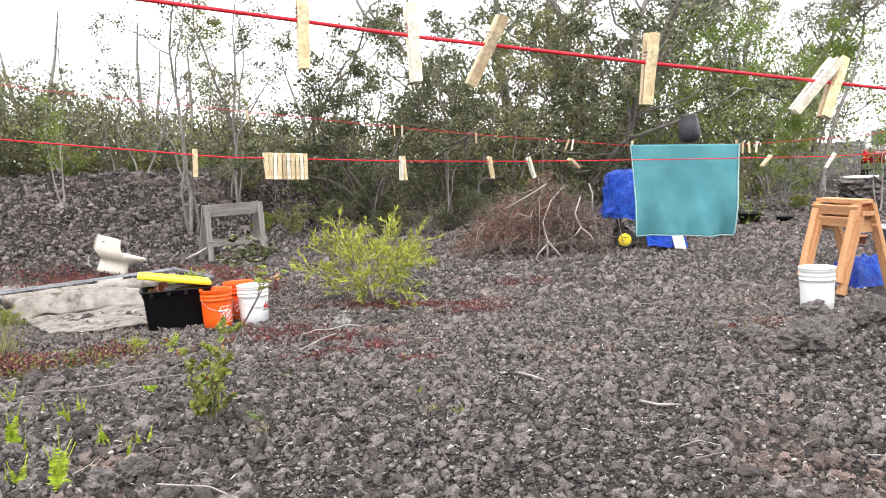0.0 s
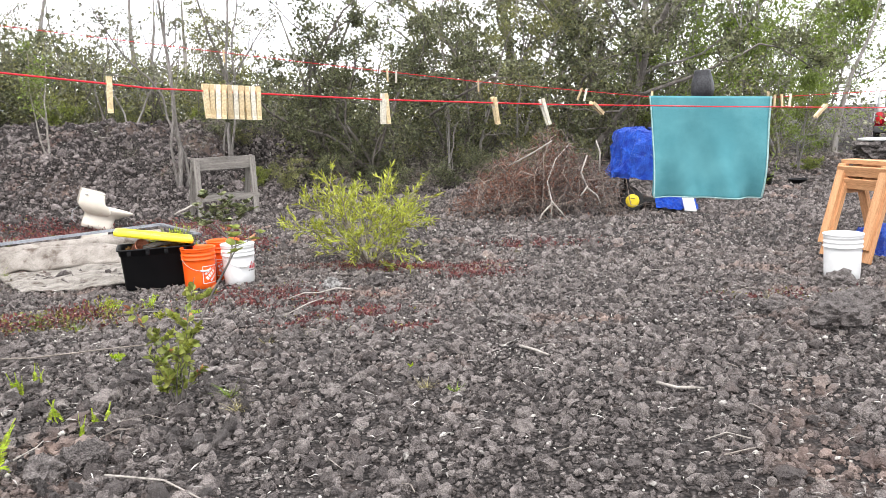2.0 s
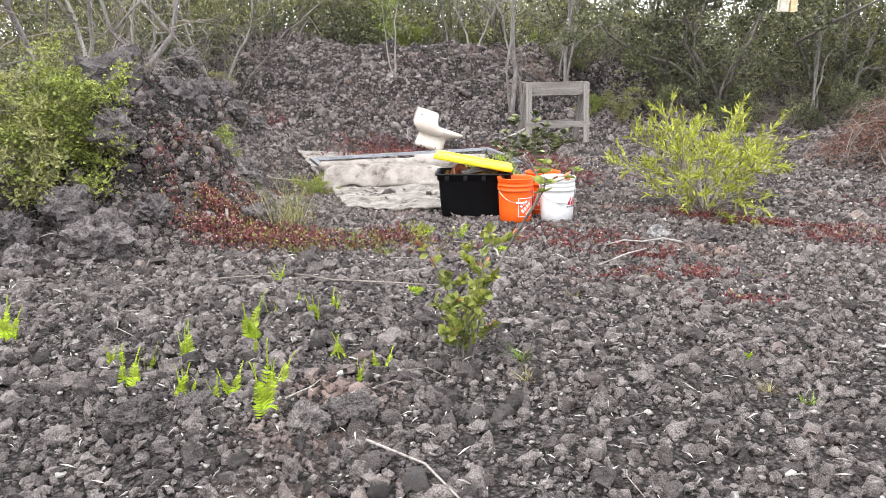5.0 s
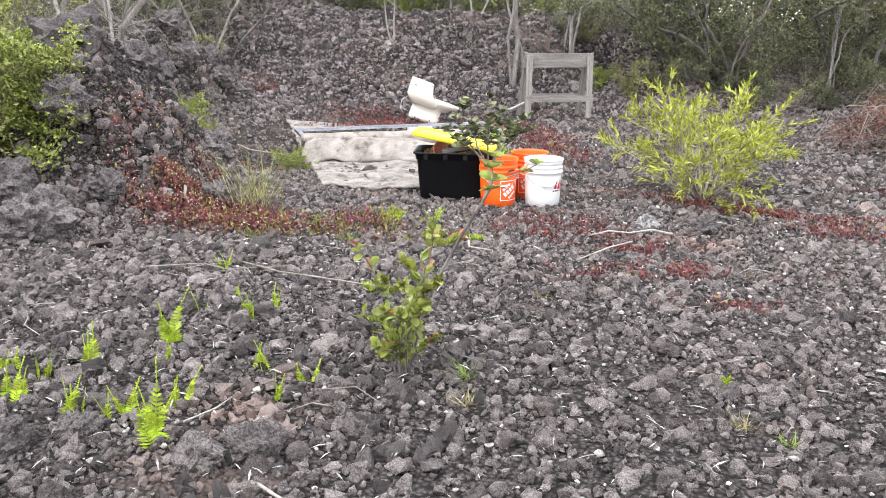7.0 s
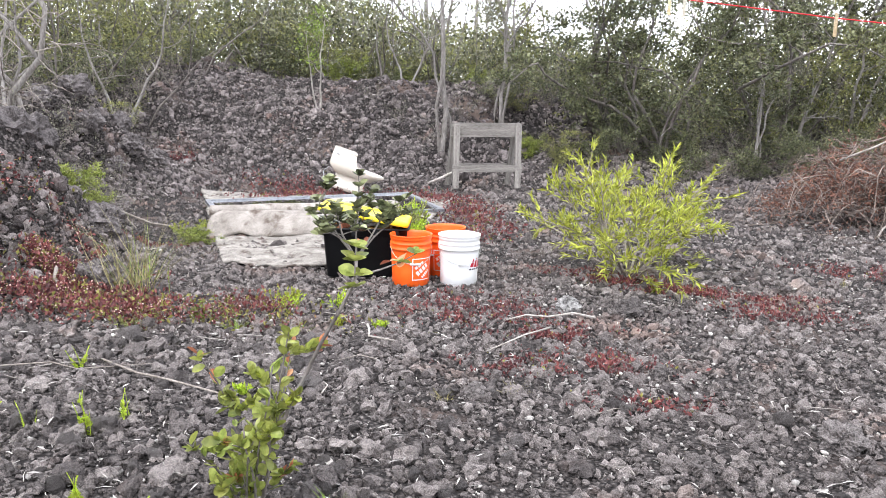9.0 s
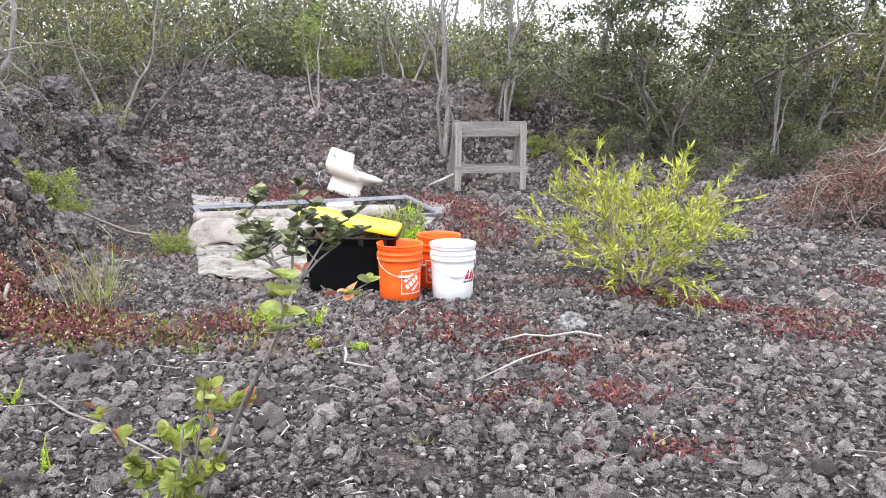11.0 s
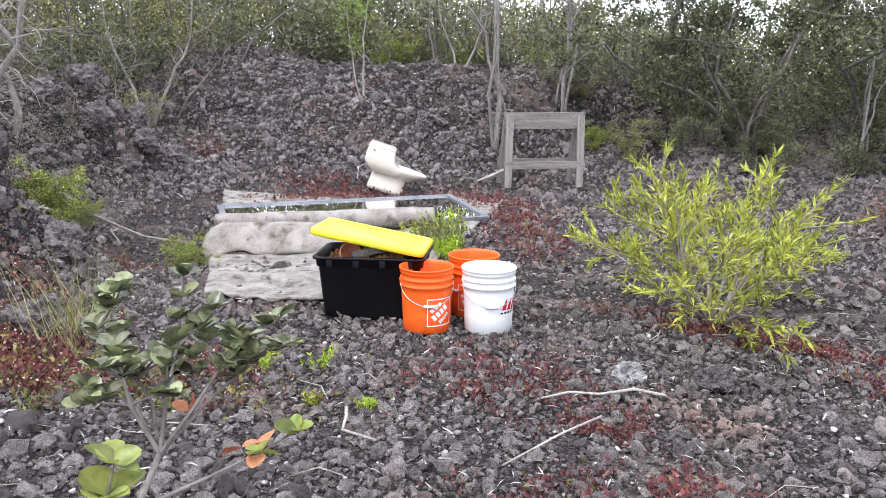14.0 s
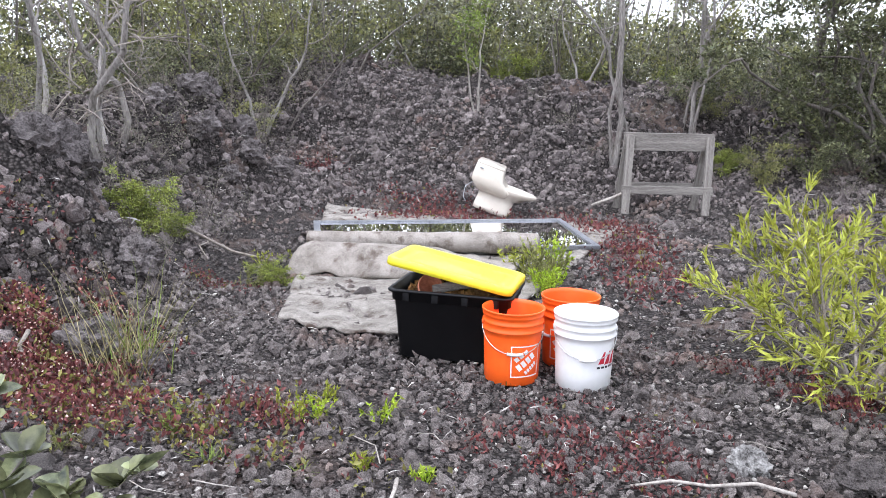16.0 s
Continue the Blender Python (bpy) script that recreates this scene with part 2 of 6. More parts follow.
TAILLIGHT = surface("tail_light", (0.45, 0.012, 0.02), (0.55, 0.02, 0.03), 6, 30, 0.15, 0.0, grain_mix=0.04)
CARGLASS = surface("dark_glass", (0.03, 0.04, 0.045), (0.05, 0.06, 0.065), 2, 20, 0.05, 0.0, spec=0.8, grain_mix=0.04)
CLAY = surface("terracotta", (0.36, 0.13, 0.07), (0.46, 0.19, 0.11), 8, 60, 0.85, 0.2)
COMPOST = surface("brown_compost", (0.10, 0.055, 0.025), (0.30, 0.16, 0.05), 14, 90, 0.95, 0.6, stain_or_glint=(0.42, 0.20, 0.03), stain_or_glint_scale=9, stain_or_glint_at=0.6)


def pane_glass():
    m = bpy.data.materials.new("window_glass")
    m.use_nodes = True
    b = m.node_tree.nodes["Principled BSDF"]
    b.inputs["Base Color"].default_value = (0.80, 0.90, 0.94, 1)
    b.inputs["Roughness"].default_value, b.inputs["Transmission Weight"].default_value, b.inputs["IOR"].default_value = 0.015, 1.0, 1.5
    return m


GLASS = pane_glass()


# ---- mesh helpers ----
class Build:
    """Collects vertices and faces for one mesh."""

    def __init__(self):
        self.v, self.f = [], []

    def add(self, vs, fs, m=None):
        k = len(self.v)
        self.v += [tuple(m @ Vector(p)) if m else tuple(p) for p in vs]
        self.f += [tuple(i + k for i in f) for f in fs]
        return self

    def tube(self, pts, radii, n=6, cap=True):
        pts = [Vector(p) for p in pts]
        if isinstance(radii, (int, float)):
            radii = [radii] * len(pts)
        vs, fs = [], []
        side = None
        for i, p in enumerate(pts):
            d = (pts[min(i + 1, len(pts) - 1)] - pts[max(i - 1, 0)]).normalized()
            if side is None:
                side = d.orthogonal().normalized()
            side = (side - d * side.dot(d)).normalized()
            up = d.cross(side)
            for j in range(n):
                a = 2 * math.pi * j / n
                vs.append(p + (side * math.cos(a) + up * math.sin(a)) * radii[i])
        for i in range(len(pts) - 1):
            for j in range(n):
                fs.append((i * n + j, i * n + (j + 1) % n, (i + 1) * n + (j + 1) % n, (i + 1) * n + j))
        if cap:
            fs.append(tuple(range(n - 1, -1, -1)))
            fs.append(tuple((len(pts) - 1) * n + j for j in range(n)))
        return self.add(vs, fs)

    def lathe(self, profile, n=32, m=None):
        vs = [(r * math.cos(2 * math.pi * j / n), r * math.sin(2 * math.pi * j / n), z) for r, z in profile for j in range(n)]
        fs = [(i * n + j, i * n + (j + 1) % n, (i + 1) * n + (j + 1) % n, (i + 1) * n + j) for i in range(len(profile) - 1) for j in range(n)]
        fs.append(tuple(range(n - 1, -1, -1)))
        if profile[-1][0] > 0.002:
            fs.append(tuple((len(profile) - 1) * n + j for j in range(n)))
        return self.add(vs, fs, m)

    def box(self, sx, sy, sz, m=None, bevel=0.006):
        b = min(bevel, sx * 0.3, sy * 0.3, sz * 0.3)
        bm = bmesh.new()
        bmesh.ops.create_cube(bm, size=1.0, matrix=Matrix.Diagonal((sx, sy, sz, 1)))
        if b > 0.0005:
            bmesh.ops.bevel(bm, geom=bm.edges[:], offset=b, segments=2, affect="EDGES", profile=0.6)
        bm.verts.index_update()
        self.add([v.co.copy() for v in bm.verts], [[v.index for v in f.verts] for f in bm.faces], m)
        bm.free()
        return self

    def loft(self, rings, close=True, m=None):
        n = len(rings[0])
        vs = [p for r in rings for p in r]
        fs = [(i * n + j, i * n + (j + 1) % n, (i + 1) * n + (j + 1) % n, (i + 1) * n + j) for i in range(len(rings) - 1) for j in range(n)]
        if close:
            fs.append(tuple(range(n - 1, -1, -1)))
            fs.append(tuple((len(rings) - 1) * n + j for j in range(n)))
        return self.add(vs, fs, m)


def data_of(name, b, mat, smooth=True):
    me = bpy.data.meshes.new(name)
    if isinstance(b, Build):
        me.from_pydata(b.v, [], b.f)
    else:
        v, f = b
        me.vertices.add(len(v))
        me.vertices.foreach_set("co", np.asarray(v, np.float32).ravel())
        k = f.shape[1]
        me.loops.add(f.size)
        me.loops.foreach_set("vertex_index", f.astype(np.int32).ravel())
        me.polygons.add(len(f))
        me.polygons.foreach_set("loop_start", np.arange(len(f), dtype=np.int32) * k)
        me.polygons.foreach_set("loop_total", np.full(len(f), k, np.int32))
        me.update(calc_edges=True)
    me.validate()
    me.polygons.foreach_set("use_smooth", np.full(len(me.polygons), smooth))
    me.materials.append(mat)
    return me


def part(name, b, mat, parent=None, label="", smooth=True):
    ob = new(name, data_of(name, b, mat, smooth))
    if parent:
        ob.parent = parent
    return tagged(ob, label)


def thing(name, label, category, at=None, group="", kind=""):
    ob = tagged(new(name), label, category, group, kind)
    if at is not None:
        ob.matrix_basis = at
    return ob


def scatter(tv, tf, pos, rot, size):
    """Many copies of one small shape in one mesh: tv (k,3), tf (m,c), pos (n,3), rot (n,3,3), size (n,3)."""
    tv, tf = np.asarray(tv, float), np.asarray(tf, int)
    v = np.einsum("nij,nkj->nki", rot, tv[None] * size[:, None, :]) + pos[:, None, :]
    f = tf[None] + (np.arange(len(pos)) * len(tv))[:, None, None]
    return v.reshape(-1, 3), f.reshape(-1, tf.shape[1])


def frames_of(d, up_jitter, rng):
    """Rotations whose x axis follows d (n,3); the normal turns at random round it."""
    d = d / np.maximum(np.linalg.norm(d, axis=1, keepdims=True), 1e-9)
    r = rng.normal(size=d.shape) * up_jitter + np.array([0, 0, 1.0])
    y = np.cross(r, d)
    y /= np.maximum(np.linalg.norm(y, axis=1, keepdims=True), 1e-9)
    return np.stack([d, y, np.cross(d, y)], axis=2)


def join(*pairs):
    vs, fs, k = [], [], 0
    for v, f in pairs:
        vs.append(v), fs.append(f + k)
        k += len(v)
    return np.concatenate(vs), np.concatenate(fs)


LEAF4 = ([(0, 0, 0), (0.5, 0.5, 0.10), (1, 0, -0.05), (0.5, -0.5, 0.10)], [(0, 3, 2, 1)])
RIM = [(0, 0, 0), (0.10, 0.24, 0.04), (0.32, 0.46, 0.08), (0.62, 0.49, 0.09), (0.88, 0.28, 0.04), (1, 0, 0), (0.88, -0.28, 0.04), (0.62, -0.49, 0.09), (0.32, -0.46, 0.08), (0.10, -0.24, 0.04)]
LEAF8 = (RIM + [(0.3, 0, -0.02), (0.7, 0, -0.02)], [(0, 10, 1), (1, 10, 2), (2, 10, 11), (2, 11, 3), (3, 11, 4), (4, 11, 5), (5, 11, 6), (6, 11, 7), (7, 11, 8), (8, 11, 10), (8, 10, 9), (9, 10, 0)])


def spin(n, rng):
    """n random rotations."""
    q = rng.normal(size=(n, 4))
    q /= np.linalg.norm(q, axis=1, keepdims=True)
    w, x, y, z = q.T
    return np.stack([np.stack([1 - 2 * (y * y + z * z), 2 * (x * y - z * w), 2 * (x * z + y * w)], 1),
                     np.stack([2 * (x * y + z * w), 1 - 2 * (x * x + z * z), 2 * (y * z - x * w)], 1),
                     np.stack([2 * (x * z - y * w), 2 * (y * z + x * w), 1 - 2 * (x * x + y * y)], 1)], 1)


def rock_shape(seed, level, rough=0.28):
    bm = bmesh.new()
    bmesh.ops.create_icosphere(bm, subdivisions=level, radius=1.0)
    r = random.Random(seed)
    off = Vector((r.uniform(-50, 50), r.uniform(-50, 50), r.uniform(-50, 50)))
    for v in bm.verts:
        d = v.co.normalized()
        k = 1 + rough * 1.5 * noise.noise(d * 1.3 + off) + rough * 1.2 * noise.noise(d * 2.9 + off) + rough * 0.8 * noise.noise(d * 6.3 + off) + ((rough * 0.55 * abs(noise.noise(d * 11 + off)) + rough * 0.45 * abs(noise.noise(d * 23 + off))) if level > 3 else 0) + r.uniform(-rough, rough) * (0.5 if level < 3 else 0.18)
        v.co = d * k
    bm.verts.index_update()
    tv = np.array([v.co[:] for v in bm.verts])
    tf = np.array([[v.index for v in f.verts] for f in bm.faces])
    bm.free()
    return tv, tf


# ---- ground ----
def smooth01(x):
    x = np.clip(x, 0, 1)
    return x * x * (3 - 2 * x)


def base_height(x, y):
    """The lie of the land: a nearly level yard, a lava bank behind it and along its left side."""
    z = 0.08 * (1 - smooth01((y - 3.2) / 3.5))
    foot = np.interp(x, [-30, -8, -6, -4.4, -3.4, -1, 3, 10, 30], [8, 10.2, 11.0, 11.7, 12.9, 13.2, 14, 19, 24])
    top = np.interp(x, [-30, -4.2, -3.0, -1.5, 3, 6, 30], [1.6, 1.42, 0.95, 0.62, 0.45, 0.12, 0.0])
    back = top * smooth01((y - foot) / 4.4)
    edge = np.interp(y, [-5, 3, 5, 6, 7, 8.5, 10, 11, 30], [-4.6, -4.3, -3.9, -3.5, -3.9, -5.3, -6.4, -7.2, -9])
    rise = np.interp(y, [-5, 2, 5, 7, 9.5, 14], [0.5, 0.6, 0.85, 0.9, 1.1, 1.3])
    side = rise * smooth01((edge - x) / 2.6)
    lump = 0.78 * np.exp(-((x + 7.5) ** 2 / 0.50 + (y - 10.1) ** 2 / 0.8)) + 0.66 * np.exp(-((x + 4.80) ** 2 / 0.28 + (y - 6.35) ** 2 / 0.42))
    right = 0.16 * np.exp(-((x - 3.1) ** 2 / 0.9 + (y - 4.9) ** 2 / 0.8))
    return z + np.maximum(back, side) + 0.25 * np.minimum(back, side) + lump + right


def grid_lines(lo, a, b, hi, fine, grow=1.13, cap=60.0):
    mid = list(np.arange(a, b + 1e-6, fine))
    left, right, s = [], [], fine
    p = a
    while p > lo:
        s = min(s * grow, cap)
        p -= s
        left.append(p)
    p, s = b, fine
    while p < hi:
        s = min(s * grow, cap)
        p += s
        right.append(p)
    return np.array(left[::-1] + mid + right)


GX, GY = grid_lines(-900, -6.5, 4.2, 900, 0.065, 1.07), grid_lines(-300, 2.4, 10.5, 1500, 0.06, 1.055)
XX, YY = np.meshgrid(GX, GY, indexing="ij")
GZ = base_height(XX, YY)
bank = smooth01((GZ - 0.14) / 0.35)
relief = np.zeros_like(GZ)
for i, x in enumerate(GX):
    for j, y in enumerate(GY):
        if -13 < x < 13 and 0 < y < 24:
            p = Vector((x, y, 0))
            k = bank[i, j]
            relief[i, j] = 0.020 * noise.noise(p * 2.1) + 0.016 * noise.noise(p * 7.0) + 0.010 * noise.noise(p * 17) \
                + k * (0.15 * noise.noise(p * 1.1 + Vector((5, 3, 1))) + 0.30 * abs(noise.noise(p * 2.6)) + 0.19 * abs(noise.noise(p * 5.5 + Vector((2, 8, 0)))) + 0.10 * noise.noise(p * 12) - 0.10)
GZ = GZ + relief


def gz(x, y):
    """Height of the finished ground."""
    x, y = np.asarray(x, float), np.asarray(y, float)
    i = np.clip(np.searchsorted(GX, x) - 1, 0, len(GX) - 2)
    j = np.clip(np.searchsorted(GY, y) - 1, 0, len(GY) - 2)
    u, v = (x - GX[i]) / (GX[i + 1] - GX[i]), (y - GY[j]) / (GY[j + 1] - GY[j])
    return (GZ[i, j] * (1 - u) * (1 - v) + GZ[i + 1, j] * u * (1 - v) + GZ[i, j + 1] * (1 - u) * v + GZ[i + 1, j + 1] * u * v)


def on(x, y, rz=0, sink=0.0, rx=0, ry=0):
    """A pose on the ground."""
    return pose(x, y, float(gz(x, y)) - sink, rx, ry, rz)


nx, ny = XX.shape
idx = np.arange(nx * ny).reshape(nx, ny)
quads = np.stack([idx[:-1, :-1], idx[1:, :-1], idx[1:, 1:], idx[:-1, 1:]], axis=-1).reshape(-1, 4)
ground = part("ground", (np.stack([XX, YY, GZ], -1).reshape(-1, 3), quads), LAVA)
tagged(ground, "dark grey crushed lava ground rising to a rubble bank", "ground", kind="structure")


# ---- lava rubble ----
ROCKS = [rock_shape(40 + i, 4, 0.26) for i in range(6)]
STONES = [rock_shape(10 + i, 2, 0.40) for i in range(8)]
SMALL = [rock_shape(130 + i, 1, 0.40) for i in range(10)]
CLINKER = [rock_shape(90 + i, 2, 0.38) for i in range(8)]


def octa(seed):
    r = np.random.default_rng(seed)
    v = np.array([(1, 0, 0), (-1, 0, 0), (0, 1, 0), (0, -1, 0), (0, 0, 1), (0, 0, -1), (.6, .6, .6), (-.6, -.6, .6)], float)
    v += r.normal(size=v.shape) * 0.14
    f = [(4, 6, 7), (0, 6, 4), (6, 2, 7), (0, 2, 6), (7, 2, 1), (7, 1, 3), (4, 7, 3), (4, 3, 0), (0, 5, 2), (2, 5, 1), (1, 5, 3), (3, 5, 0)]
    return v, np.array(f)


OCTA = [octa(i) for i in range(5)]


def strew(name, label, shapes, n, area, size, seed, mat=STONE, keep=None, flat=0.8, lift=0.4, category="stones", smooth=True):
    """Loose stones lying on the ground, in one mesh."""
    rng = np.random.default_rng(seed)
    x0, x1, y0, y1 = area
    x, y = rng.uniform(x0, x1, n), rng.uniform(y0, y1, n)
    if keep is not None:
        ok = keep(x, y, rng)
        x, y = x[ok], y[ok]
    n = len(x)
    s = np.clip(np.exp(rng.normal(math.log(size[0]), 0.42, n)), size[0] * 0.35, size[1])
    p = np.stack([x, y, gz(x, y) + s * lift], 1)
    sz = s[:, None] * rng.uniform(0.65, 1.2, (n, 3))
    sz[:, 2] *= flat
    r = spin(n, rng) if flat > 0.9 else np.einsum("nij,njk->nik", frames_of(np.c_[rng.normal(size=(n, 2)), rng.normal(size=n) * 0.25], 0.3, rng), np.tile(np.eye(3), (n, 1, 1)))
    which = rng.integers(0, len(shapes), n)
    bits = [scatter(tv, tf, p[which == i], r[which == i], sz[which == i]) for i, (tv, tf) in enumerate(shapes) if (which == i).any()]
    ob = part(name, join(*bits), mat, None, label, smooth=smooth)
    return tagged(ob, label, category, kind="stuff")


def in_view(x, y, rng):
    return (x > -0.74 * y - 1.2) & (x < 0.56 * y + 0.9)


def coarse_left(x, y, rng):
    return in_view(x, y, rng) & (rng.uniform(size=len(x)) < np.clip(1.0 - (x + 2.2) / 2.2, 0.12, 1))


def banks(x, y, rng):
    return (base_height(x, y) > 0.07) & ((x < -3.3) & (y > 3.9 - (x + 3.5) * 0.25) | (y > 12.6)) & (y < 17.2)


strew("fine_gravel", "fine dark grey lava gravel covering the yard", OCTA, 30000, (-4.6, 3.9, 2.6, 8.2), (0.0100, 0.020), 1, keep=in_view, flat=0.95, lift=0.5, category="gravel", smooth=False)
strew("lava_gravel", "rough dark grey lava gravel covering the yard", SMALL, 25000, (-4.6, 3.9, 2.6, 8.2), (0.0135, 0.034), 2, keep=in_view, flat=0.95, lift=0.38, category="gravel", smooth=False)
strew("rough_gravel", "larger rough lava gravel pieces in the yard", STONES, 1900, (-4.6, 3.9, 2.6, 8.2), (0.020, 0.045), 12, keep=in_view, flat=0.95, lift=0.35, category="gravel", smooth=False)
strew("coarse_lava_rubble", "coarse dark lava stones beside the ferns", CLINKER, 800, (-4.6, 1.2, 2.4, 6.2), (0.026, 0.056), 3, keep=coarse_left, lift=0.3, category="rubble", smooth=False)
strew("far_gravel", "dark lava gravel farther across the yard", OCTA, 27000, (-8.5, 8, 8, 14.5), (0.017, 0.040), 4, keep=in_view, flat=0.95, lift=0.45, category="gravel", smooth=False)
strew("far_rubble", "scattered dark lava stones across the yard", SMALL, 2600, (-5, 8, 8, 14.5), (0.026, 0.065), 5, keep=in_view, flat=0.95, lift=0.35, category="rubble", smooth=False)
strew("yard_edge_gravel", "dark lava gravel at the far edge of the yard", OCTA, 9000, (2.5, 13, 13, 22), (0.034, 0.08), 14, keep=in_view, category="gravel")
strew("path_gravel", "lava gravel underfoot and around the yard", OCTA, 9000, (-6.5, 6.5, -3.5, 3.0), (0.022, 0.05), 15, category="gravel")
strew("bank_rubble", "piled rough lava clinker on the bank", STONES, 3000, (-10.5, 4, 3.6, 17.4), (0.034, 0.10), 6, mat=CLINK, keep=banks, flat=1.0, lift=0.2, category="rubble", smooth=False)
strew("bank_clinker", "small rough lava clinker on the bank", SMALL, 42000, (-10.5, 4, 3.6, 17.4), (0.0235, 0.060), 9, mat=CLINK, keep=banks, flat=1.0, lift=0.25, category="rubble", smooth=False)
strew("bank_chips", "small lava chips between the stones on the bank", OCTA, 36000, (-10.5, 3, 3.6, 16.5), (0.020, 0.045), 7, mat=CLINK, keep=banks, flat=1.0, category="rubble", smooth=False)
strew("pale_pebbles", "pale pebbles and shell bits among dark gravel", OCTA, 6500, (-4.5, 4, 2.6, 12), (0.0072, 0.017), 8, mat=PEBBLE, keep=in_view, lift=1.2, category="pebbles")


def litter(n, seed, area=(-4.4, 3.8, 2.7, 11), size=(0.015, 0.068), label="dry pale stem slivers strewn on the gravel", keep=None):
    """Slivers of dry stems and leaf bits lying about."""
    rng = np.random.default_rng(seed)
    x, y = rng.uniform(area[0], area[1], n), rng.uniform(area[2], area[3], n)
    if keep is not None:
        ok = keep(x, y, rng)
        x, y = x[ok], y[ok]
    n = len(x)
    p = np.stack([x, y, gz(x, y) + rng.uniform(0.018, 0.038, n)], 1)
    d = np.c_[rng.normal(size=(n, 2)), rng.normal(size=n) * 0.15]
    sz = (size[0] + (size[1] - size[0]) * rng.random((n, 1)) ** 1.8) * np.array([[1, 0.10, 0.6]])
    tagged(part("dry_litter", scatter(*LEAF4, p, frames_of(d, 0.4, rng), sz), PEBBLE, smooth=False), label, "litter", kind="stuff")


litter(8500, 5)
litter(9000, 6, (-9.5, 3, 4, 17), (0.03, 0.16), "dry pale twig slivers strewn over the lava bank", banks)


def lava_rock(x, y, r, seed, rz=0, squash=0.75, mat=STONE1, label="rough dark grey lava rock on the gravel", sink=0.3):
    tv, tf = ROCKS[seed % len(ROCKS)]
    ob = part("lava_rock", (tv * np.array([r, r * 0.85, r * squash]), tf), mat, smooth=False)
    ob.matrix_basis = pose(x, y, float(gz(x, y)) + r * squash * (1 - sink) * 0.75, 8 * (seed % 3), 5 * (seed % 4), rz)
    return tagged(ob, label, "rock", "lava rocks")


lava_rock(-0.93, 6.98, 0.066, 0, 20, 1.0, PALE_STONE, "lava rock with pale grey lichen crust")
for i, (x, y, r) in enumerate([(-0.57, 7.13, 0.075), (0.43, 5.42, 0.085), (-0.27, 6.03, 0.055), (2.23, 4.89, 0.14), (2.51, 5.21, 0.12), (2.85, 5.25, 0.13), (1.34, 6.48, 0.07),
                               (2.1, 5.5, 0.08), (3.0, 5.0, 0.16), (3.3, 5.5, 0.15), (2.75, 4.75, 0.11), (-1.5, 3.3, 0.075), (-1.42, 3.44, 0.085), (-2.1, 3.13, 0.08), (-1.96, 3.3, 0.06),
                               (2.95, 6.35, 0.1), (3.4, 6.2, 0.12), (-1.0, 5.4, 0.05), (-0.05, 5.0, 0.05)]):
    lava_rock(x, y, r, i + 1, i * 47)
for i, (x, y, r) in enumerate([(-4.62, 5.14, 0.17), (-4.15, 4.96, 0.19), (-4.62, 4.66, 0.16), (-4.3, 4.5, 0.11), (-5.1, 5.0, 0.2), (-4.75, 5.75, 0.2), (-5.2, 6.2, 0.3), (-3.78, 6.2, 0.15),
                               (-4.9, 6.7, 0.22), (-4.4, 6.9, 0.14), (-3.5, 6.3, 0.08), (-5.7, 7.3, 0.2), (-7.5, 9.8, 0.17), (-7.1, 9.6, 0.15), (-7.8, 10.2, 0.18), (-6.95, 10.1, 0.14), (-7.3, 10.3, 0.15), (-7.6, 9.4, 0.14), (-7.25, 9.3, 0.11), (-6.85, 9.7, 0.10), (-7.9, 9.7, 0.14), (-7.0, 10.6, 0.13), (-4.25, 5.6, 0.12), (-6.2, 8.4, 0.18)]):
    lava_rock(x, y, r, i + 3, i * 61, 0.85, BOULDER, "large rough lava boulder on the rubble bank", 0.2)


# ---- plants ----
def wander(p, d, length, steps, wob, rng, rise=0.0):
    """A bent path from p along d."""
    pts, d = [Vector(p)], Vector(d).normalized()
    for _ in range(steps):
        d = (d + Vector((rng.gauss(0, wob), rng.gauss(0, wob), rng.gauss(0, wob) + rise))).normalized()
        pts.append(pts[-1] + d * length / steps)
    return pts


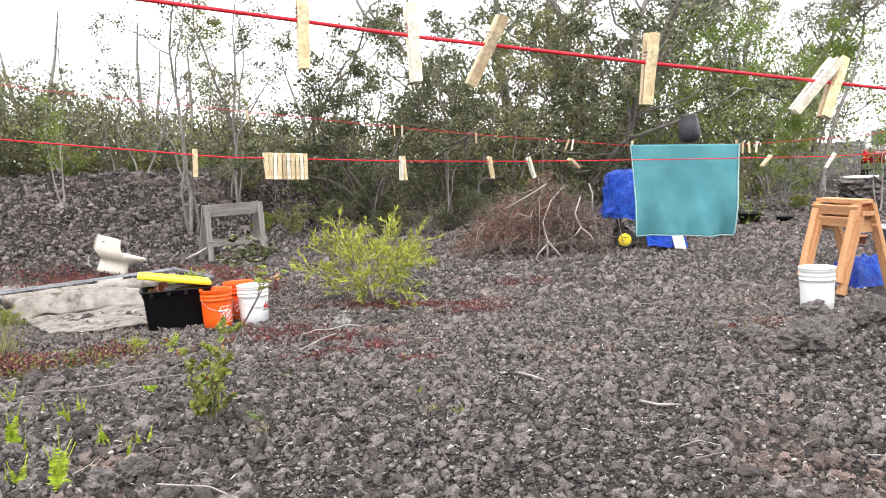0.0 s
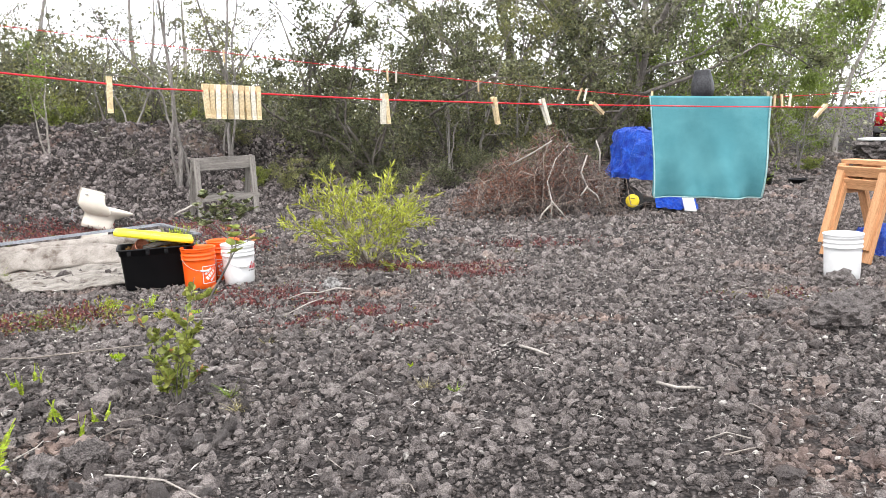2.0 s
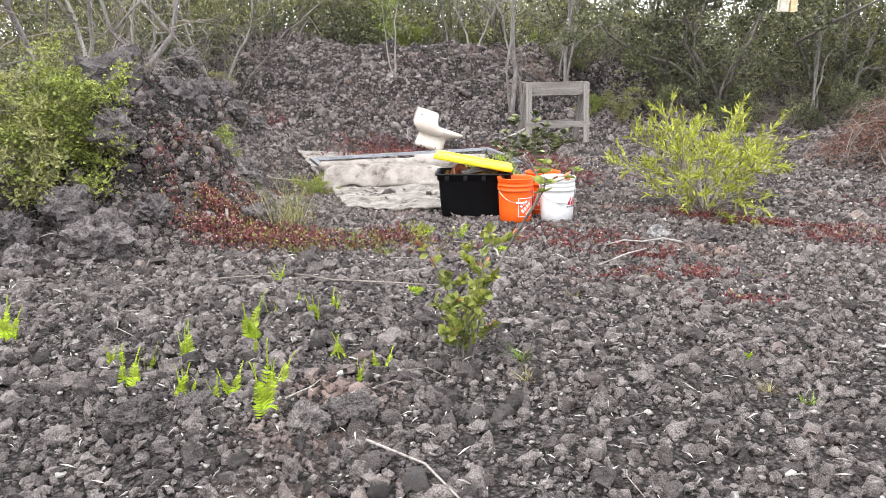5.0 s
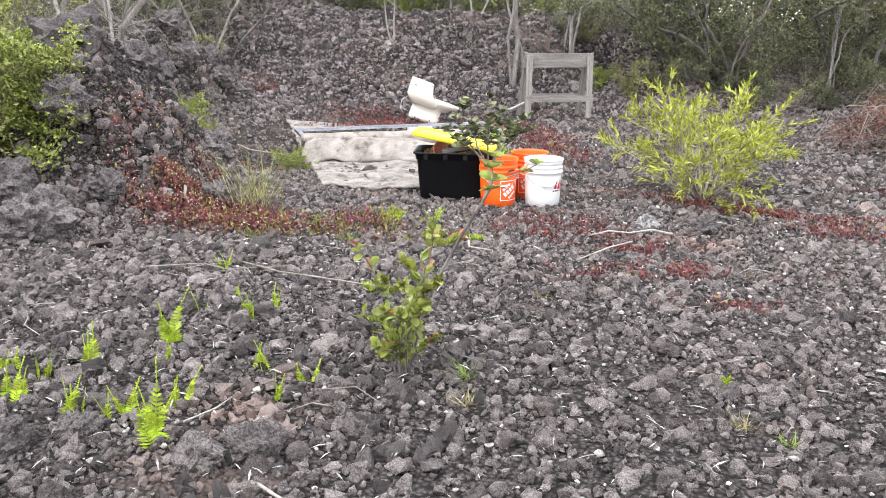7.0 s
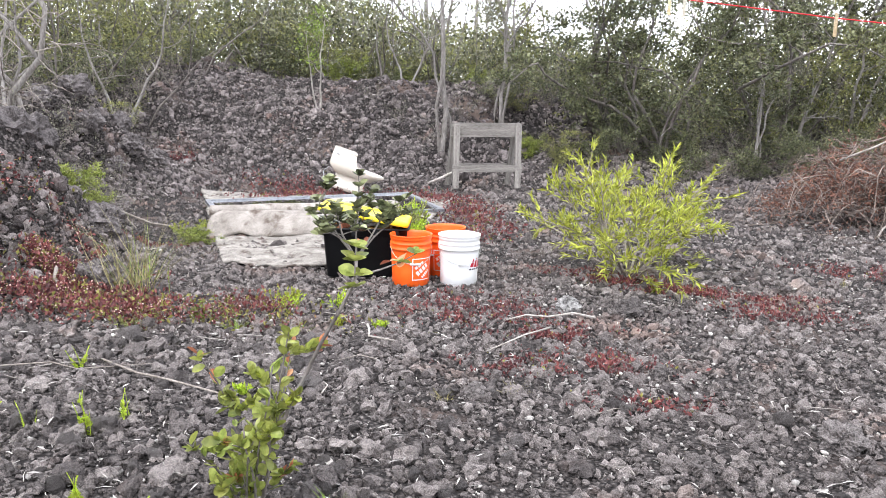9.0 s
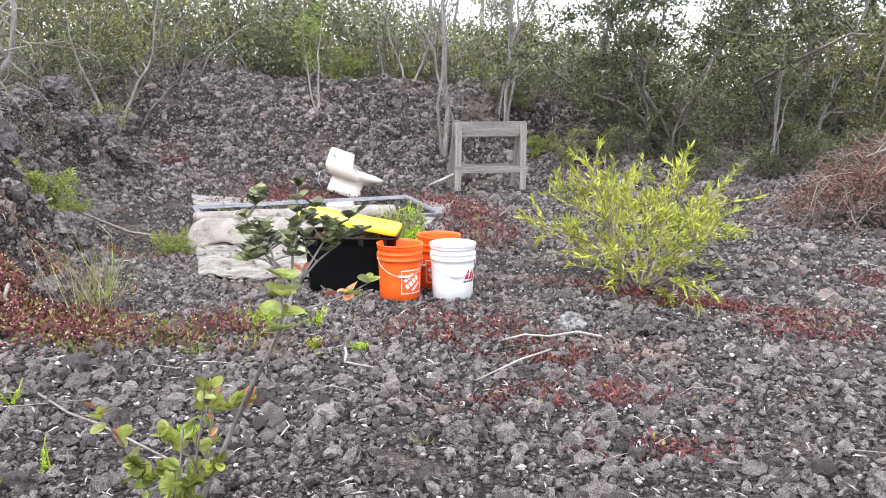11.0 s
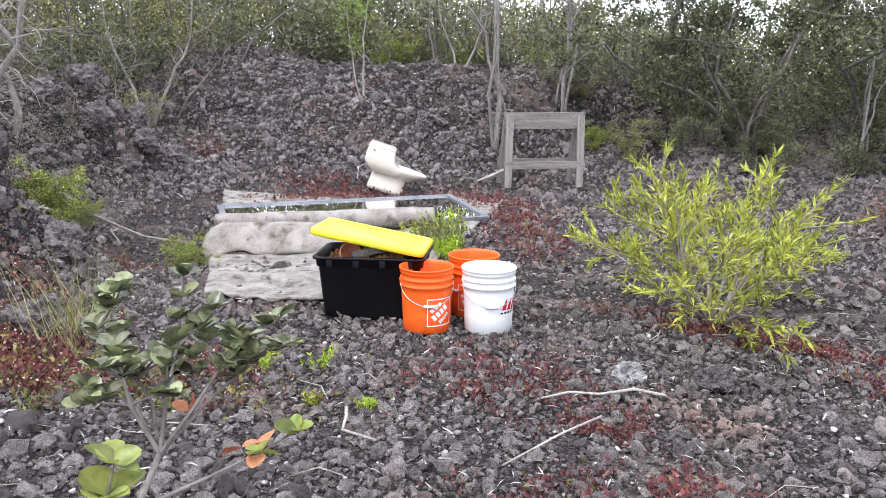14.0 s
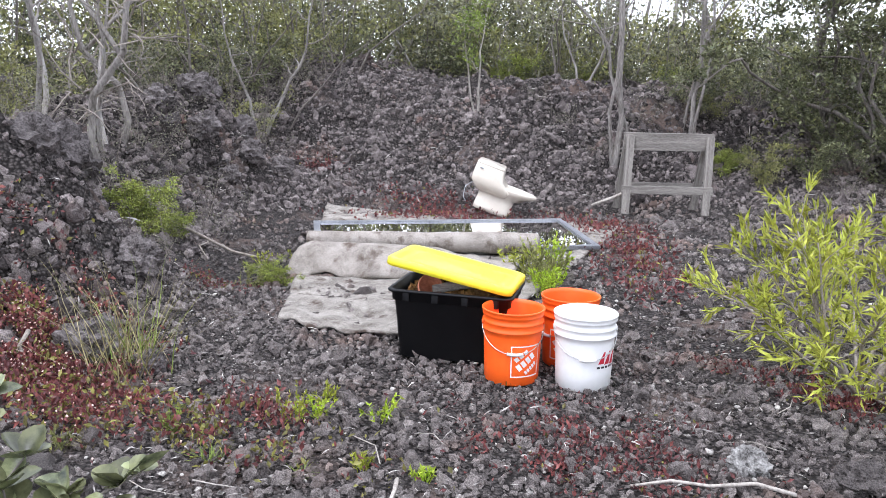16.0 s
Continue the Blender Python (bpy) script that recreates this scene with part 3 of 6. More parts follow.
def make_tree(name, label, seed, height, stems, limbs, twigs, per, leaf, spread, bark, leafmat, low=0.35, thick=0.07, rad=0.16, wob=0.16, group="trees", aspect=0.55, lean=0.15, category="tree", tilt=(0.1, 0.9)):
    """Crooked stems, limbs that fork into twigs, and tufts of leaves at the twig ends with gaps between them."""
    rng, npr = random.Random(seed), np.random.default_rng(seed)
    root = thing(name, label, category, group=group)
    wood, fine, tips = Build(), Build(), []
    for s in range(stems):
        a0 = rng.uniform(0, 6.283)
        d0 = Vector((math.cos(a0) * lean * (1 + s * 0.6), math.sin(a0) * lean * (1 + s * 0.6), 1))
        h = height * rng.uniform(0.72, 1.0)
        trunk = wander((math.cos(a0) * thick * s, math.sin(a0) * thick * s, -0.15), d0, h, 12, wob * 0.75, rng, 0.07)
        r0 = thick * rng.uniform(0.7, 1.0) / (1 + 0.25 * s)
        wood.tube(trunk, [r0 * (1.35 if i == 0 else 1) * (1 - 0.07 * i) for i in range(13)], 7)
        for k in range(limbs):
            t = low + (1 - low) * (k + rng.random()) / limbs
            i = min(int(t * 12), 11)
            p = trunk[i].lerp(trunk[i + 1], t * 12 - i)
            a = rng.uniform(0, 6.283)
            ln = spread * (1.15 - 0.7 * abs(t - low) / (1 - low + 0.01)) * rng.uniform(0.5, 1.2)
            limb = wander(p, (math.cos(a), math.sin(a), rng.uniform(*tilt)), ln, 6, wob * 1.2, rng, 0.08)
            rl = r0 * 0.44 * (1.1 - 0.6 * t)
            wood.tube(limb, [rl * (1 - 0.12 * q) for q in range(7)], 5 if thick > 0.04 else 3, False)
            for w in range(twigs):
                j = rng.randint(2, 6)
                ax = Vector((rng.gauss(0, 1), rng.gauss(0, 1), rng.gauss(0.6, 0.6)))
                tw = wander(limb[j], ax, ln * rng.uniform(0.2, 0.5), 3, wob * 1.3, rng, 0.06)
                fine.tube(tw, [rl * 0.34, rl * 0.26, rl * 0.18, 0.003], 3, False)
                tips += [tw[2], tw[3]] if rng.random() < 0.85 else []
    part("trunk", wood, bark, root)
    tagged(part("twig_mass", fine, bark, root), kind="stuff")
    if per > 0:
        tips = np.array([t[:] for t in tips])
        n = len(tips) * per
        c = np.repeat(tips, per, axis=0)
        o = npr.normal(size=(n, 3)) * rad * npr.uniform(0.25, 1.0, (n, 1)) * np.repeat(npr.uniform(0.55, 1.25, len(tips)), per)[:, None]
        o[:, 2] *= 0.7
        d = o / rad + npr.normal(size=(n, 3)) * 0.6 + np.array([0, 0, 0.35])
        sz = leaf * npr.uniform(0.6, 1.25, (n, 1)) * np.array([[1, aspect, 1]])
        part("crown", scatter(*LEAF4, c + o, frames_of(d, 0.7, npr), sz), leafmat, root, smooth=False)
    return root


def plant(proto, x, y, scale=1.0, rz=0.0, tall=1.0, first=[]):
    """Puts a prototype at a place: the first call moves it there, later calls copy it."""
    m = on(x, y, rz, 0.03) @ Matrix.Diagonal((scale, scale, scale * tall, 1))
    if proto in first:
        return copy_thing(proto, m)
    first.append(proto)
    proto.matrix_basis = m
    return proto


T_DENSE = make_tree("ohia_tree", "gnarled dark green ohia tree with many grey stems", 3, 5.8, 5, 10, 6, 20, 0.072, 1.15, DARKBARK, OHIA, 0.06, 0.058, 0.115, wob=0.40, lean=0.2)
T_COLUMN = make_tree("leafy_tree", "slender leafy olive green tree with grey trunk", 5, 5.6, 2, 15, 6, 17, 0.066, 0.95, BARK, OLIVE, 0.12, 0.045, 0.11, wob=0.26, lean=0.08)
T_SLIM = make_tree("slim_tree", "slim pale barked tree with sparse dark leaves", 11, 5.8, 3, 9, 5, 14, 0.058, 0.95, BARK, OHIA_GREY, 0.38, 0.045, 0.09, wob=0.2, lean=0.06)
T_GREY = make_tree("grey_tree", "tall grey green tree with twisted branches", 21, 6.6, 2, 13, 7, 20, 0.078, 1.5, BARK, OHIA_GREY, 0.2, 0.085, 0.14, wob=0.34)
T_BRIGHT = make_tree("bright_tree", "broad tree with light green feathery leaves", 31, 5.6, 2, 11, 7, 24, 0.100, 1.8, BARK, BRIGHT, 0.2, 0.07, 0.19, wob=0.2, aspect=0.4)
T_DEAD = make_tree("dead_tree", "bare dead grey tree without leaves", 41, 4.2, 2, 7, 5, 0, 0.05, 0.9, BARK, OHIA, 0.3, 0.05, 0.1, lean=0.2, wob=0.22)
S_DARK = make_tree("shrub", "dense dark green understory shrub", 51, 1.9, 6, 5, 4, 15, 0.068, 0.6, DARKBARK, OHIA, 0.05, 0.020, 0.12, group="shrubs", category="shrub", lean=0.35, wob=0.22)
S_OLIVE = make_tree("shrub", "olive green bushy shrub under the trees", 52, 1.6, 6, 5, 4, 15, 0.060, 0.55, DARKBARK, OLIVE, 0.05, 0.016, 0.11, group="shrubs", category="shrub", lean=0.4, wob=0.22)
S_BRUSH = make_tree("dry_brush", "leafless tangled grey brush with thin stems", 53, 1.9, 12, 6, 5, 1, 0.045, 0.6, TWIG, OHIA_GREY, 0.1, 0.011, 0.1, group="shrubs", category="brush", lean=0.45, wob=0.25)
S_GREEN = make_tree("shrub", "fresh yellow green shrub on the bank", 54, 1.1, 8, 6, 5, 20, 0.040, 0.4, TWIG, LIME, 0.05, 0.010, 0.07, group="shrubs", category="shrub", lean=0.5, wob=0.2)

for x, y, s, rz in [(-1.75, 15.6, 1.0, 0), (-1.1, 15.4, 0.85, 80), (0.15, 16.4, 0.95, 150), (2.9, 17.2, 1.25, 200), (5.0, 20.5, 1.35, 20), (-8.9, 18.2, 0.52, 40), (-10.8, 19.5, 0.58, 200), (1.3, 20.5, 1.2, 100), (-11.2, 11.8, 0.55, 60), (-10.8, 8.2, 0.5, 250), (-12.4, 9.8, 0.65, 330)]:
    plant(T_DENSE, x, y, s, rz)
for x, y, s, rz in [(-4.0, 16.9, 0.95, 0), (0.6, 16.2, 0.85, 70), (1.6, 17.6, 0.95, 140), (-5.4, 18.8, 0.48, 210), (3.6, 19.2, 1.0, 300), (-6.8, 17.8, 0.36, 30), (-9.6, 16.2, 0.36, 130)]:
    plant(T_COLUMN, x, y, s, rz)
for x, y, s, rz in [(-4.27, 13.6, 0.95, 10), (-3.75, 14.9, 0.95, 120), (-6.2, 17.6, 0.45, 240), (0.2, 15.2, 0.62, 200), (-7.6, 18.6, 0.42, 20), (-5.0, 20.0, 0.5, 80), (-11.4, 16.0, 0.5, 170), (-10.0, 13.0, 0.5, 300)]:
    plant(T_SLIM, x, y, s, rz)
for x, y, s, rz in [(3.9, 18.2, 1.35, 30), (4.4, 22.0, 1.3, 190), (2.0, 22.5, 1.3, 260), (9.5, 25.0, 1.1, 130), (13.5, 30.0, 1.1, 20), (7.5, 26.0, 1.0, 300), (10.8, 29.0, 1.1, 60), (-12.6, 21.0, 0.45, 100), (-14.0, 17.0, 0.5, 10)]:
    plant(T_GREY, x, y, s, rz)
for x, y, s, rz in [(6.4, 20.0, 1.15, 0), (8.6, 22.5, 1.1, 110), (11.5, 26.0, 1.0, 220), (5.2, 18.0, 0.6, 60), (7.4, 17.2, 0.45, 160), (8.6, 21.0, 0.8, 40), (9.6, 23.6, 0.75, 250)]:
    plant(T_BRIGHT, x, y, s, rz)
for x, y, s, rz in [(-9.2, 20.0, 1.0, 0), (-7.2, 20.2, 0.85, 140), (-6.6, 8.2, 0.62, 200), (-7.4, 8.0, 0.75, 20), (-8.6, 11.8, 0.7, 100), (-5.8, 15.8, 0.6, 50)]:
    plant(T_DEAD, x, y, s, rz)
rs = random.Random(7)
for k in range(60):
    x = rs.uniform(-9.5, 7.5)
    y = (16.6 if x < -4.4 else 14.9 if x < 3 else 16.5) + rs.uniform(0, 4.2) + (0.4 if x > 0 else 0)
    plant(rs.choice([S_DARK, S_DARK, S_OLIVE, S_BRUSH, S_BRUSH]), x, y, rs.uniform(0.55, 1.0), rs.uniform(0, 360), rs.uniform(0.8, 1.15))
for x, y, s, p in [(-4.82, 5.28, 0.86, S_GREEN), (-5.15, 5.5, 1.0, S_GREEN), (-4.95, 5.1, 0.9, S_OLIVE), (-5.4, 5.3, 0.95, S_OLIVE), (-5.5, 5.7, 0.9, S_BRUSH), (-5.45, 7.6, 0.58, S_GREEN), (-6.1, 7.9, 0.7, S_BRUSH), (-6.6, 7.4, 0.9, S_BRUSH), (-5.6, 8.0, 0.35, S_GREEN),
                   (-7.6, 16.6, 0.9, S_GREEN), (-6.2, 16.9, 0.5, S_GREEN), (-4.9, 16.8, 0.5, S_GREEN), (-4.4, 8.0, 0.32, S_GREEN), (-8.4, 11.2, 0.8, S_OLIVE), (-9.0, 12.6, 1.0, S_BRUSH), (-9.4, 14.4, 1.0, S_DARK),
                   (-2.7, 14.6, 0.7, S_OLIVE), (0.3, 15.0, 0.9, S_DARK), (-0.3, 14.7, 0.7, S_BRUSH), (0.9, 15.3, 1.0, S_DARK), (1.6, 15.6, 0.9, S_DARK), (-1.0, 14.6, 0.8, S_DARK), (-1.7, 14.5, 0.7, S_BRUSH), (-2.2, 15.0, 0.9, S_DARK), (2.2, 15.6, 0.8, S_BRUSH), (-3.2, 14.9, 0.6, S_GREEN), (4.6, 15.5, 0.6, S_GREEN), (7.9, 17.8, 0.5, S_GREEN), (-8.8, 9.4, 0.9, S_BRUSH), (-8.2, 8.2, 1.0, S_OLIVE), (-7.9, 10.9, 0.8, S_BRUSH), (-8.4, 10.3, 1.0, S_BRUSH), (-8.8, 11.2, 1.2, S_BRUSH), (-9.3, 11.9, 1.2, S_DARK), (-8.9, 9.9, 1.2, S_BRUSH), (-9.6, 9.6, 1.3, S_DARK), (-9.9, 12.6, 1.3, S_DARK), (-9.8, 13.6, 1.1, S_OLIVE), (-9.1, 13.4, 0.9, S_BRUSH), (-7.2, 6.4, 1.0, S_DARK), (-6.6, 5.2, 1.0, S_BRUSH),
                   (-6.9, 4.2, 1.0, S_OLIVE), (-9.6, 10.6, 1.1, S_DARK), (-10.2, 8.6, 1.1, S_BRUSH), (-8.9, 16.8, 1.35, S_DARK), (-9.6, 17.4, 1.4, S_DARK), (-8.3, 17.6, 1.2, S_OLIVE), (6.5, 19.0, 1.0, S_OLIVE), (7.6, 21.0, 1.1, S_DARK), (9.0, 23.0, 1.2, S_OLIVE), (11.0, 24.2, 1.2, S_DARK), (5.6, 17.6, 0.8, S_OLIVE), (4.6, 17.4, 0.9, S_DARK), (8.3, 19.8, 0.7, S_BRUSH), (10.0, 21.6, 0.8, S_BRUSH)]:
    plant(p, x, y, s, rs.uniform(0, 360))


def thicket():
    """Dense scrub right behind the bank and the yard's far edge."""
    rng = np.random.default_rng(55)
    for mat, seed, label in ((OHIA, 1, "dense dark green scrub behind the lava bank"), (OLIVE, 2, "dense olive scrub behind the lava bank"), (OHIA_GREY, 3, "dense grey green scrub behind the lava bank")):
        n = 430
        x = rng.uniform(-15, 9, n)
        y = np.interp(x, [-15, -9, -4, -2, 3, 9], [13.5, 15.2, 16.8, 15.8, 16.8, 21]) + rng.uniform(0, 4.5, n) ** 1.1
        top = np.interp(x, [-15, -9, -7, -5, -3, -1, 9], [3.0, 2.0, 1.7, 1.0, 1.1, 2.1, 2.0])
        c = np.stack([x, y, gz(x, y) + top * rng.random(n) ** 1.2], 1)
        per = 42
        p = np.repeat(c, per, 0)
        m = len(p)
        o = rng.normal(size=(m, 3)) * np.array([0.17, 0.17, 0.14])
        sz = rng.uniform(0.05, 0.10, (m, 1)) * np.array([[1, 0.55, 1]])
        tagged(part("thicket", scatter(*LEAF4, p + o, frames_of(rng.normal(size=(m, 3)) + np.array([0, 0, .4]), 1.0, rng), sz), mat, smooth=False), label, "scrub", kind="stuff")
    n = 1500
    x, y = -8.9 - rng.uniform(0, 4.5, n) ** 1.1, rng.uniform(2.5, 15, n)
    c = np.stack([x, y, gz(x, y) + 3.2 * rng.random(n)], 1)
    p = np.repeat(c, 30, 0)
    o = rng.normal(size=(len(p), 3)) * np.array([0.18, 0.18, 0.15])
    sz = rng.uniform(0.04, 0.09, (len(p), 1)) * np.array([[1, 0.55, 1]])
    tagged(part("thicket", scatter(*LEAF4, p + o, frames_of(rng.normal(size=(len(p), 3)) + np.array([0, 0, .4]), 1.0, rng), sz), OLIVE, smooth=False), "olive green scrub along the side bank", "scrub", kind="stuff")
    b, r = Build(), random.Random(56)
    for k in range(160):
        x, y = -8.3 - r.uniform(0, 3.5), r.uniform(3, 14)
        rr = r.uniform(0.006, 0.022)
        b.tube(wander((x, y, float(gz(x, y)) - 0.1), (r.gauss(0, .35), r.gauss(0, .35), 1), r.uniform(1.0, 3.0), 4, 0.2, r), [rr, rr * .85, rr * .7, rr * .5, rr * .25], 4, False)
    for k in range(170):
        x = r.uniform(-15, 8)
        y = float(np.interp(x, [-15, -9, -4, -2, 3, 9], [13.5, 15.2, 16.5, 15.2, 16.2, 20])) + r.uniform(0, 3.5)
        rr = r.uniform(0.006, 0.028)
        b.tube(wander((x, y, float(gz(x, y)) - 0.1), (r.gauss(0, .45), r.gauss(0, .45), 1), r.uniform(1.0, 2.8), 4, 0.3, r), [rr, rr * .85, rr * .7, rr * .5, rr * .25], 4, False)
    tagged(part("thicket_stems", b, DARKBARK), "thin grey stems standing in the scrub", "scrub", kind="stuff")


thicket()


def far_woods():
    """A belt of woods all round, one mass of leaf clumps and stems."""
    rng = np.random.default_rng(90)
    n = 3600
    a = rng.uniform(-math.pi, math.pi, n)
    d = rng.uniform(20, 44, n)
    back = np.abs(a) > 1.15
    d = np.where(back, rng.uniform(13, 30, n), d)
    cx, cy = d * np.sin(a), d * np.cos(a)
    h = rng.uniform(0.03, 1.0, n) * np.where(cx < -4, 2.0, 3.4)
    c = np.stack([cx, cy, gz(cx, cy) + h], 1)
    per = 22
    p = np.repeat(c, per, 0)
    m = len(p)
    o = rng.normal(size=(m, 3)) * np.array([0.48, 0.48, 0.36])
    sz = rng.uniform(0.08, 0.17, (m, 1)) * np.array([[1, 0.6, 1]])
    ob = part("far_woods", scatter(*LEAF4, p + o, frames_of(rng.normal(size=(m, 3)), 1.0, rng), sz), OHIA_GREY, smooth=False)
    tagged(ob, "distant grey green scrub woods around the yard", "woods", kind="stuff")
    b = Build()
    r = random.Random(5)
    for k in range(150):
        i = r.randrange(n)
        x, y = float(cx[i]), float(cy[i])
        g = float(gz(x, y))
        b.tube(wander((x, y, g - 0.2), (r.gauss(0, .15), r.gauss(0, .15), 1), r.uniform(3, 5), 4, 0.12, r), [0.09, 0.08, 0.06, 0.04, 0.02], 4, False)
    tagged(part("far_trunks", b, BARK), "distant pale tree trunks in the scrub", "woods", kind="stuff")


far_woods()


def scrub_belt():
    """Dense low scrub some way behind the bank that closes the view between the trees."""
    rng = np.random.default_rng(91)
    for mat, n, label in ((OHIA, 900, "dark green scrub belt behind the bank"), (OLIVE, 800, "olive scrub belt behind the bank"), (OHIA_GREY, 700, "grey green scrub belt behind the bank")):
        a = rng.uniform(-0.85, 0.36, n)
        d = rng.uniform(20, 27, n)
        x, y = d * np.sin(a), d * np.cos(a)
        top = np.interp(x, [-20, -10, -8, -5, -2, 10], [2.6, 2.1, 1.5, 1.0, 1.5, 2.2]) * (0.6 + 0.6 * np.sin(x * 1.9) ** 2)
        c = np.stack([x, y, gz(x, y) + top * rng.random(n)], 1)
        p = np.repeat(c, 34, 0)
        m = len(p)
        o = rng.normal(size=(m, 3)) * np.array([0.26, 0.26, 0.20])
        sz = rng.uniform(0.07, 0.13, (m, 1)) * np.array([[1, 0.6, 1]])
        tagged(part("scrub_belt", scatter(*LEAF4, p + o, frames_of(rng.normal(size=(m, 3)) + np.array([0, 0, .3]), 1.0, rng), sz), mat, smooth=False), label, "scrub", kind="stuff")


scrub_belt()


# ---- clotheslines ----
def pin_proto():
    root = thing("clothespin", "wooden spring clothespin clipped on the red line", "clothespin", group="clothespins")
    for sgn in (1, -1):
        b = Build()
        prof = [(-0.050, 0.0015), (-0.050, 0.0060), (-0.012, 0.0068), (0.004, 0.0085), (0.022, 0.0080), (0.022, 0.0045), (0.0135, 0.0012), (-0.010, 0.0012)]
        ring = [[(w, sgn * q, z) for z, q in prof] for w in (-0.0048, 0.0048)]
        b.loft(ring)
        part("prong", b, PINWOOD, root, smooth=False)
    b = Build()
    b.tube([(0.0058 * math.cos(t), 0.0058 * math.sin(t) * 1.25, -0.006 + 0.0006 * t) for t in [i * 0.7 for i in range(28)]], 0.0009, 4)
    part("spring", b, WIRE, root)
    return root


def clothesline(pts, r=0.0018):
    b = Build()
    dense = []
    for a, c in zip(pts[:-1], pts[1:]):
        for k in range(10):
            t = k / 10
            dense.append([a[i] + (c[i] - a[i]) * t for i in range(3)])
    dense.append(list(pts[-1]))
    b.tube(dense, r, 6)
    return tagged(part("clothesline", b, REDCORD), "taut red braided clothesline strung across the yard", "clothesline", "clotheslines")


def line_z(pts, x):
    xs = [p[0] for p in pts]
    return [float(np.interp(x, xs, [p[i] for p in pts])) for i in (1, 2)]


L1 = [(-2.2, 0.12, 1.868), (-0.8, 0.535, 1.643), (-0.295, 0.687, 1.558), (-0.013, 0.771, 1.518), (0.216, 0.84, 1.491), (0.515, 0.929, 1.457), (1.2, 1.135, 1.398), (2.6, 1.56, 1.358)]
L2 = [(-3.2, 0.580, 1.866), (-1.6, 1.534, 1.606), (-0.987, 1.900, 1.503), (-0.566, 2.152, 1.444), (-0.11, 2.424, 1.410), (0.304, 2.672, 1.388), (0.866, 3.008, 1.366), (1.684, 3.497, 1.338), (3.2, 4.400, 1.326), (5.6, 5.840, 1.426)]
L3 = [(-5.6, 5.2, 2.62), (-2.54, 5.2, 1.995), (-1.31, 5.2, 1.802), (-0.558, 5.2, 1.685), (0.249, 5.2, 1.566), (1.239, 5.2, 1.442), (1.931, 5.2, 1.412), (2.628, 5.2, 1.425), (5.4, 5.2, 1.62)]
for pts in (L1, L2, L3):
    clothesline(pts)
PIN = pin_proto()
pins = [(L1, x, t, w) for x, t, w in [(-0.115, 2, 0), (-0.018, -2, 0), (0.055, 27, 8), (0.222, 4, 5), (0.425, 40, 10), (0.445, 26, -6)]]
pins += [(L2, x, t, w) for x, t, w in [(-0.632, 2, 4), (-0.11, 3, 0), (-0.105, -6, 3), (0.165, -16, 10), (0.30, -14, -8), (0.455, -64, 20), (1.35, 55, 0), (1.72, 25, 20)]]
pins += [(L2, -0.470 + 0.0108 * i, (i * 37 % 7) - 3, (i * 5 % 3) * 3) for i in range(10)]
pins += [(L3, x, t, w) for x, t, w in [(-0.27, 0, 0), (-0.22, 3, 5), (0.25, 0, 0), (0.84, 20, 10), (0.87, 14, -10), (1.96, 3, 0), (2.0, -4, 0), (2.05, 5, 0), (-1.2, 0, 0)]]
for k, (pts, x, tilt, sway) in enumerate(pins):
    y, z = line_z(pts, x)
    turn = math.degrees(math.atan2(pts[5][1] - pts[2][1], pts[5][0] - pts[2][0]))
    m = pose(x, y, z, 0, 0, turn) @ pose(0, 0, 0, sway, tilt, 0) @ pose(0, 0, 0.008 if pts is L1 else -0.007)
    if k == 0:
        PIN.matrix_basis = m
        pin = PIN
    else:
        pin = copy_thing(PIN, m)
    if k % 3 == 1:
        for c in pin.children:
            if c.name.startswith("prong"):
                c.data = c.data.copy()
                c.data.materials[0] = PINPALE


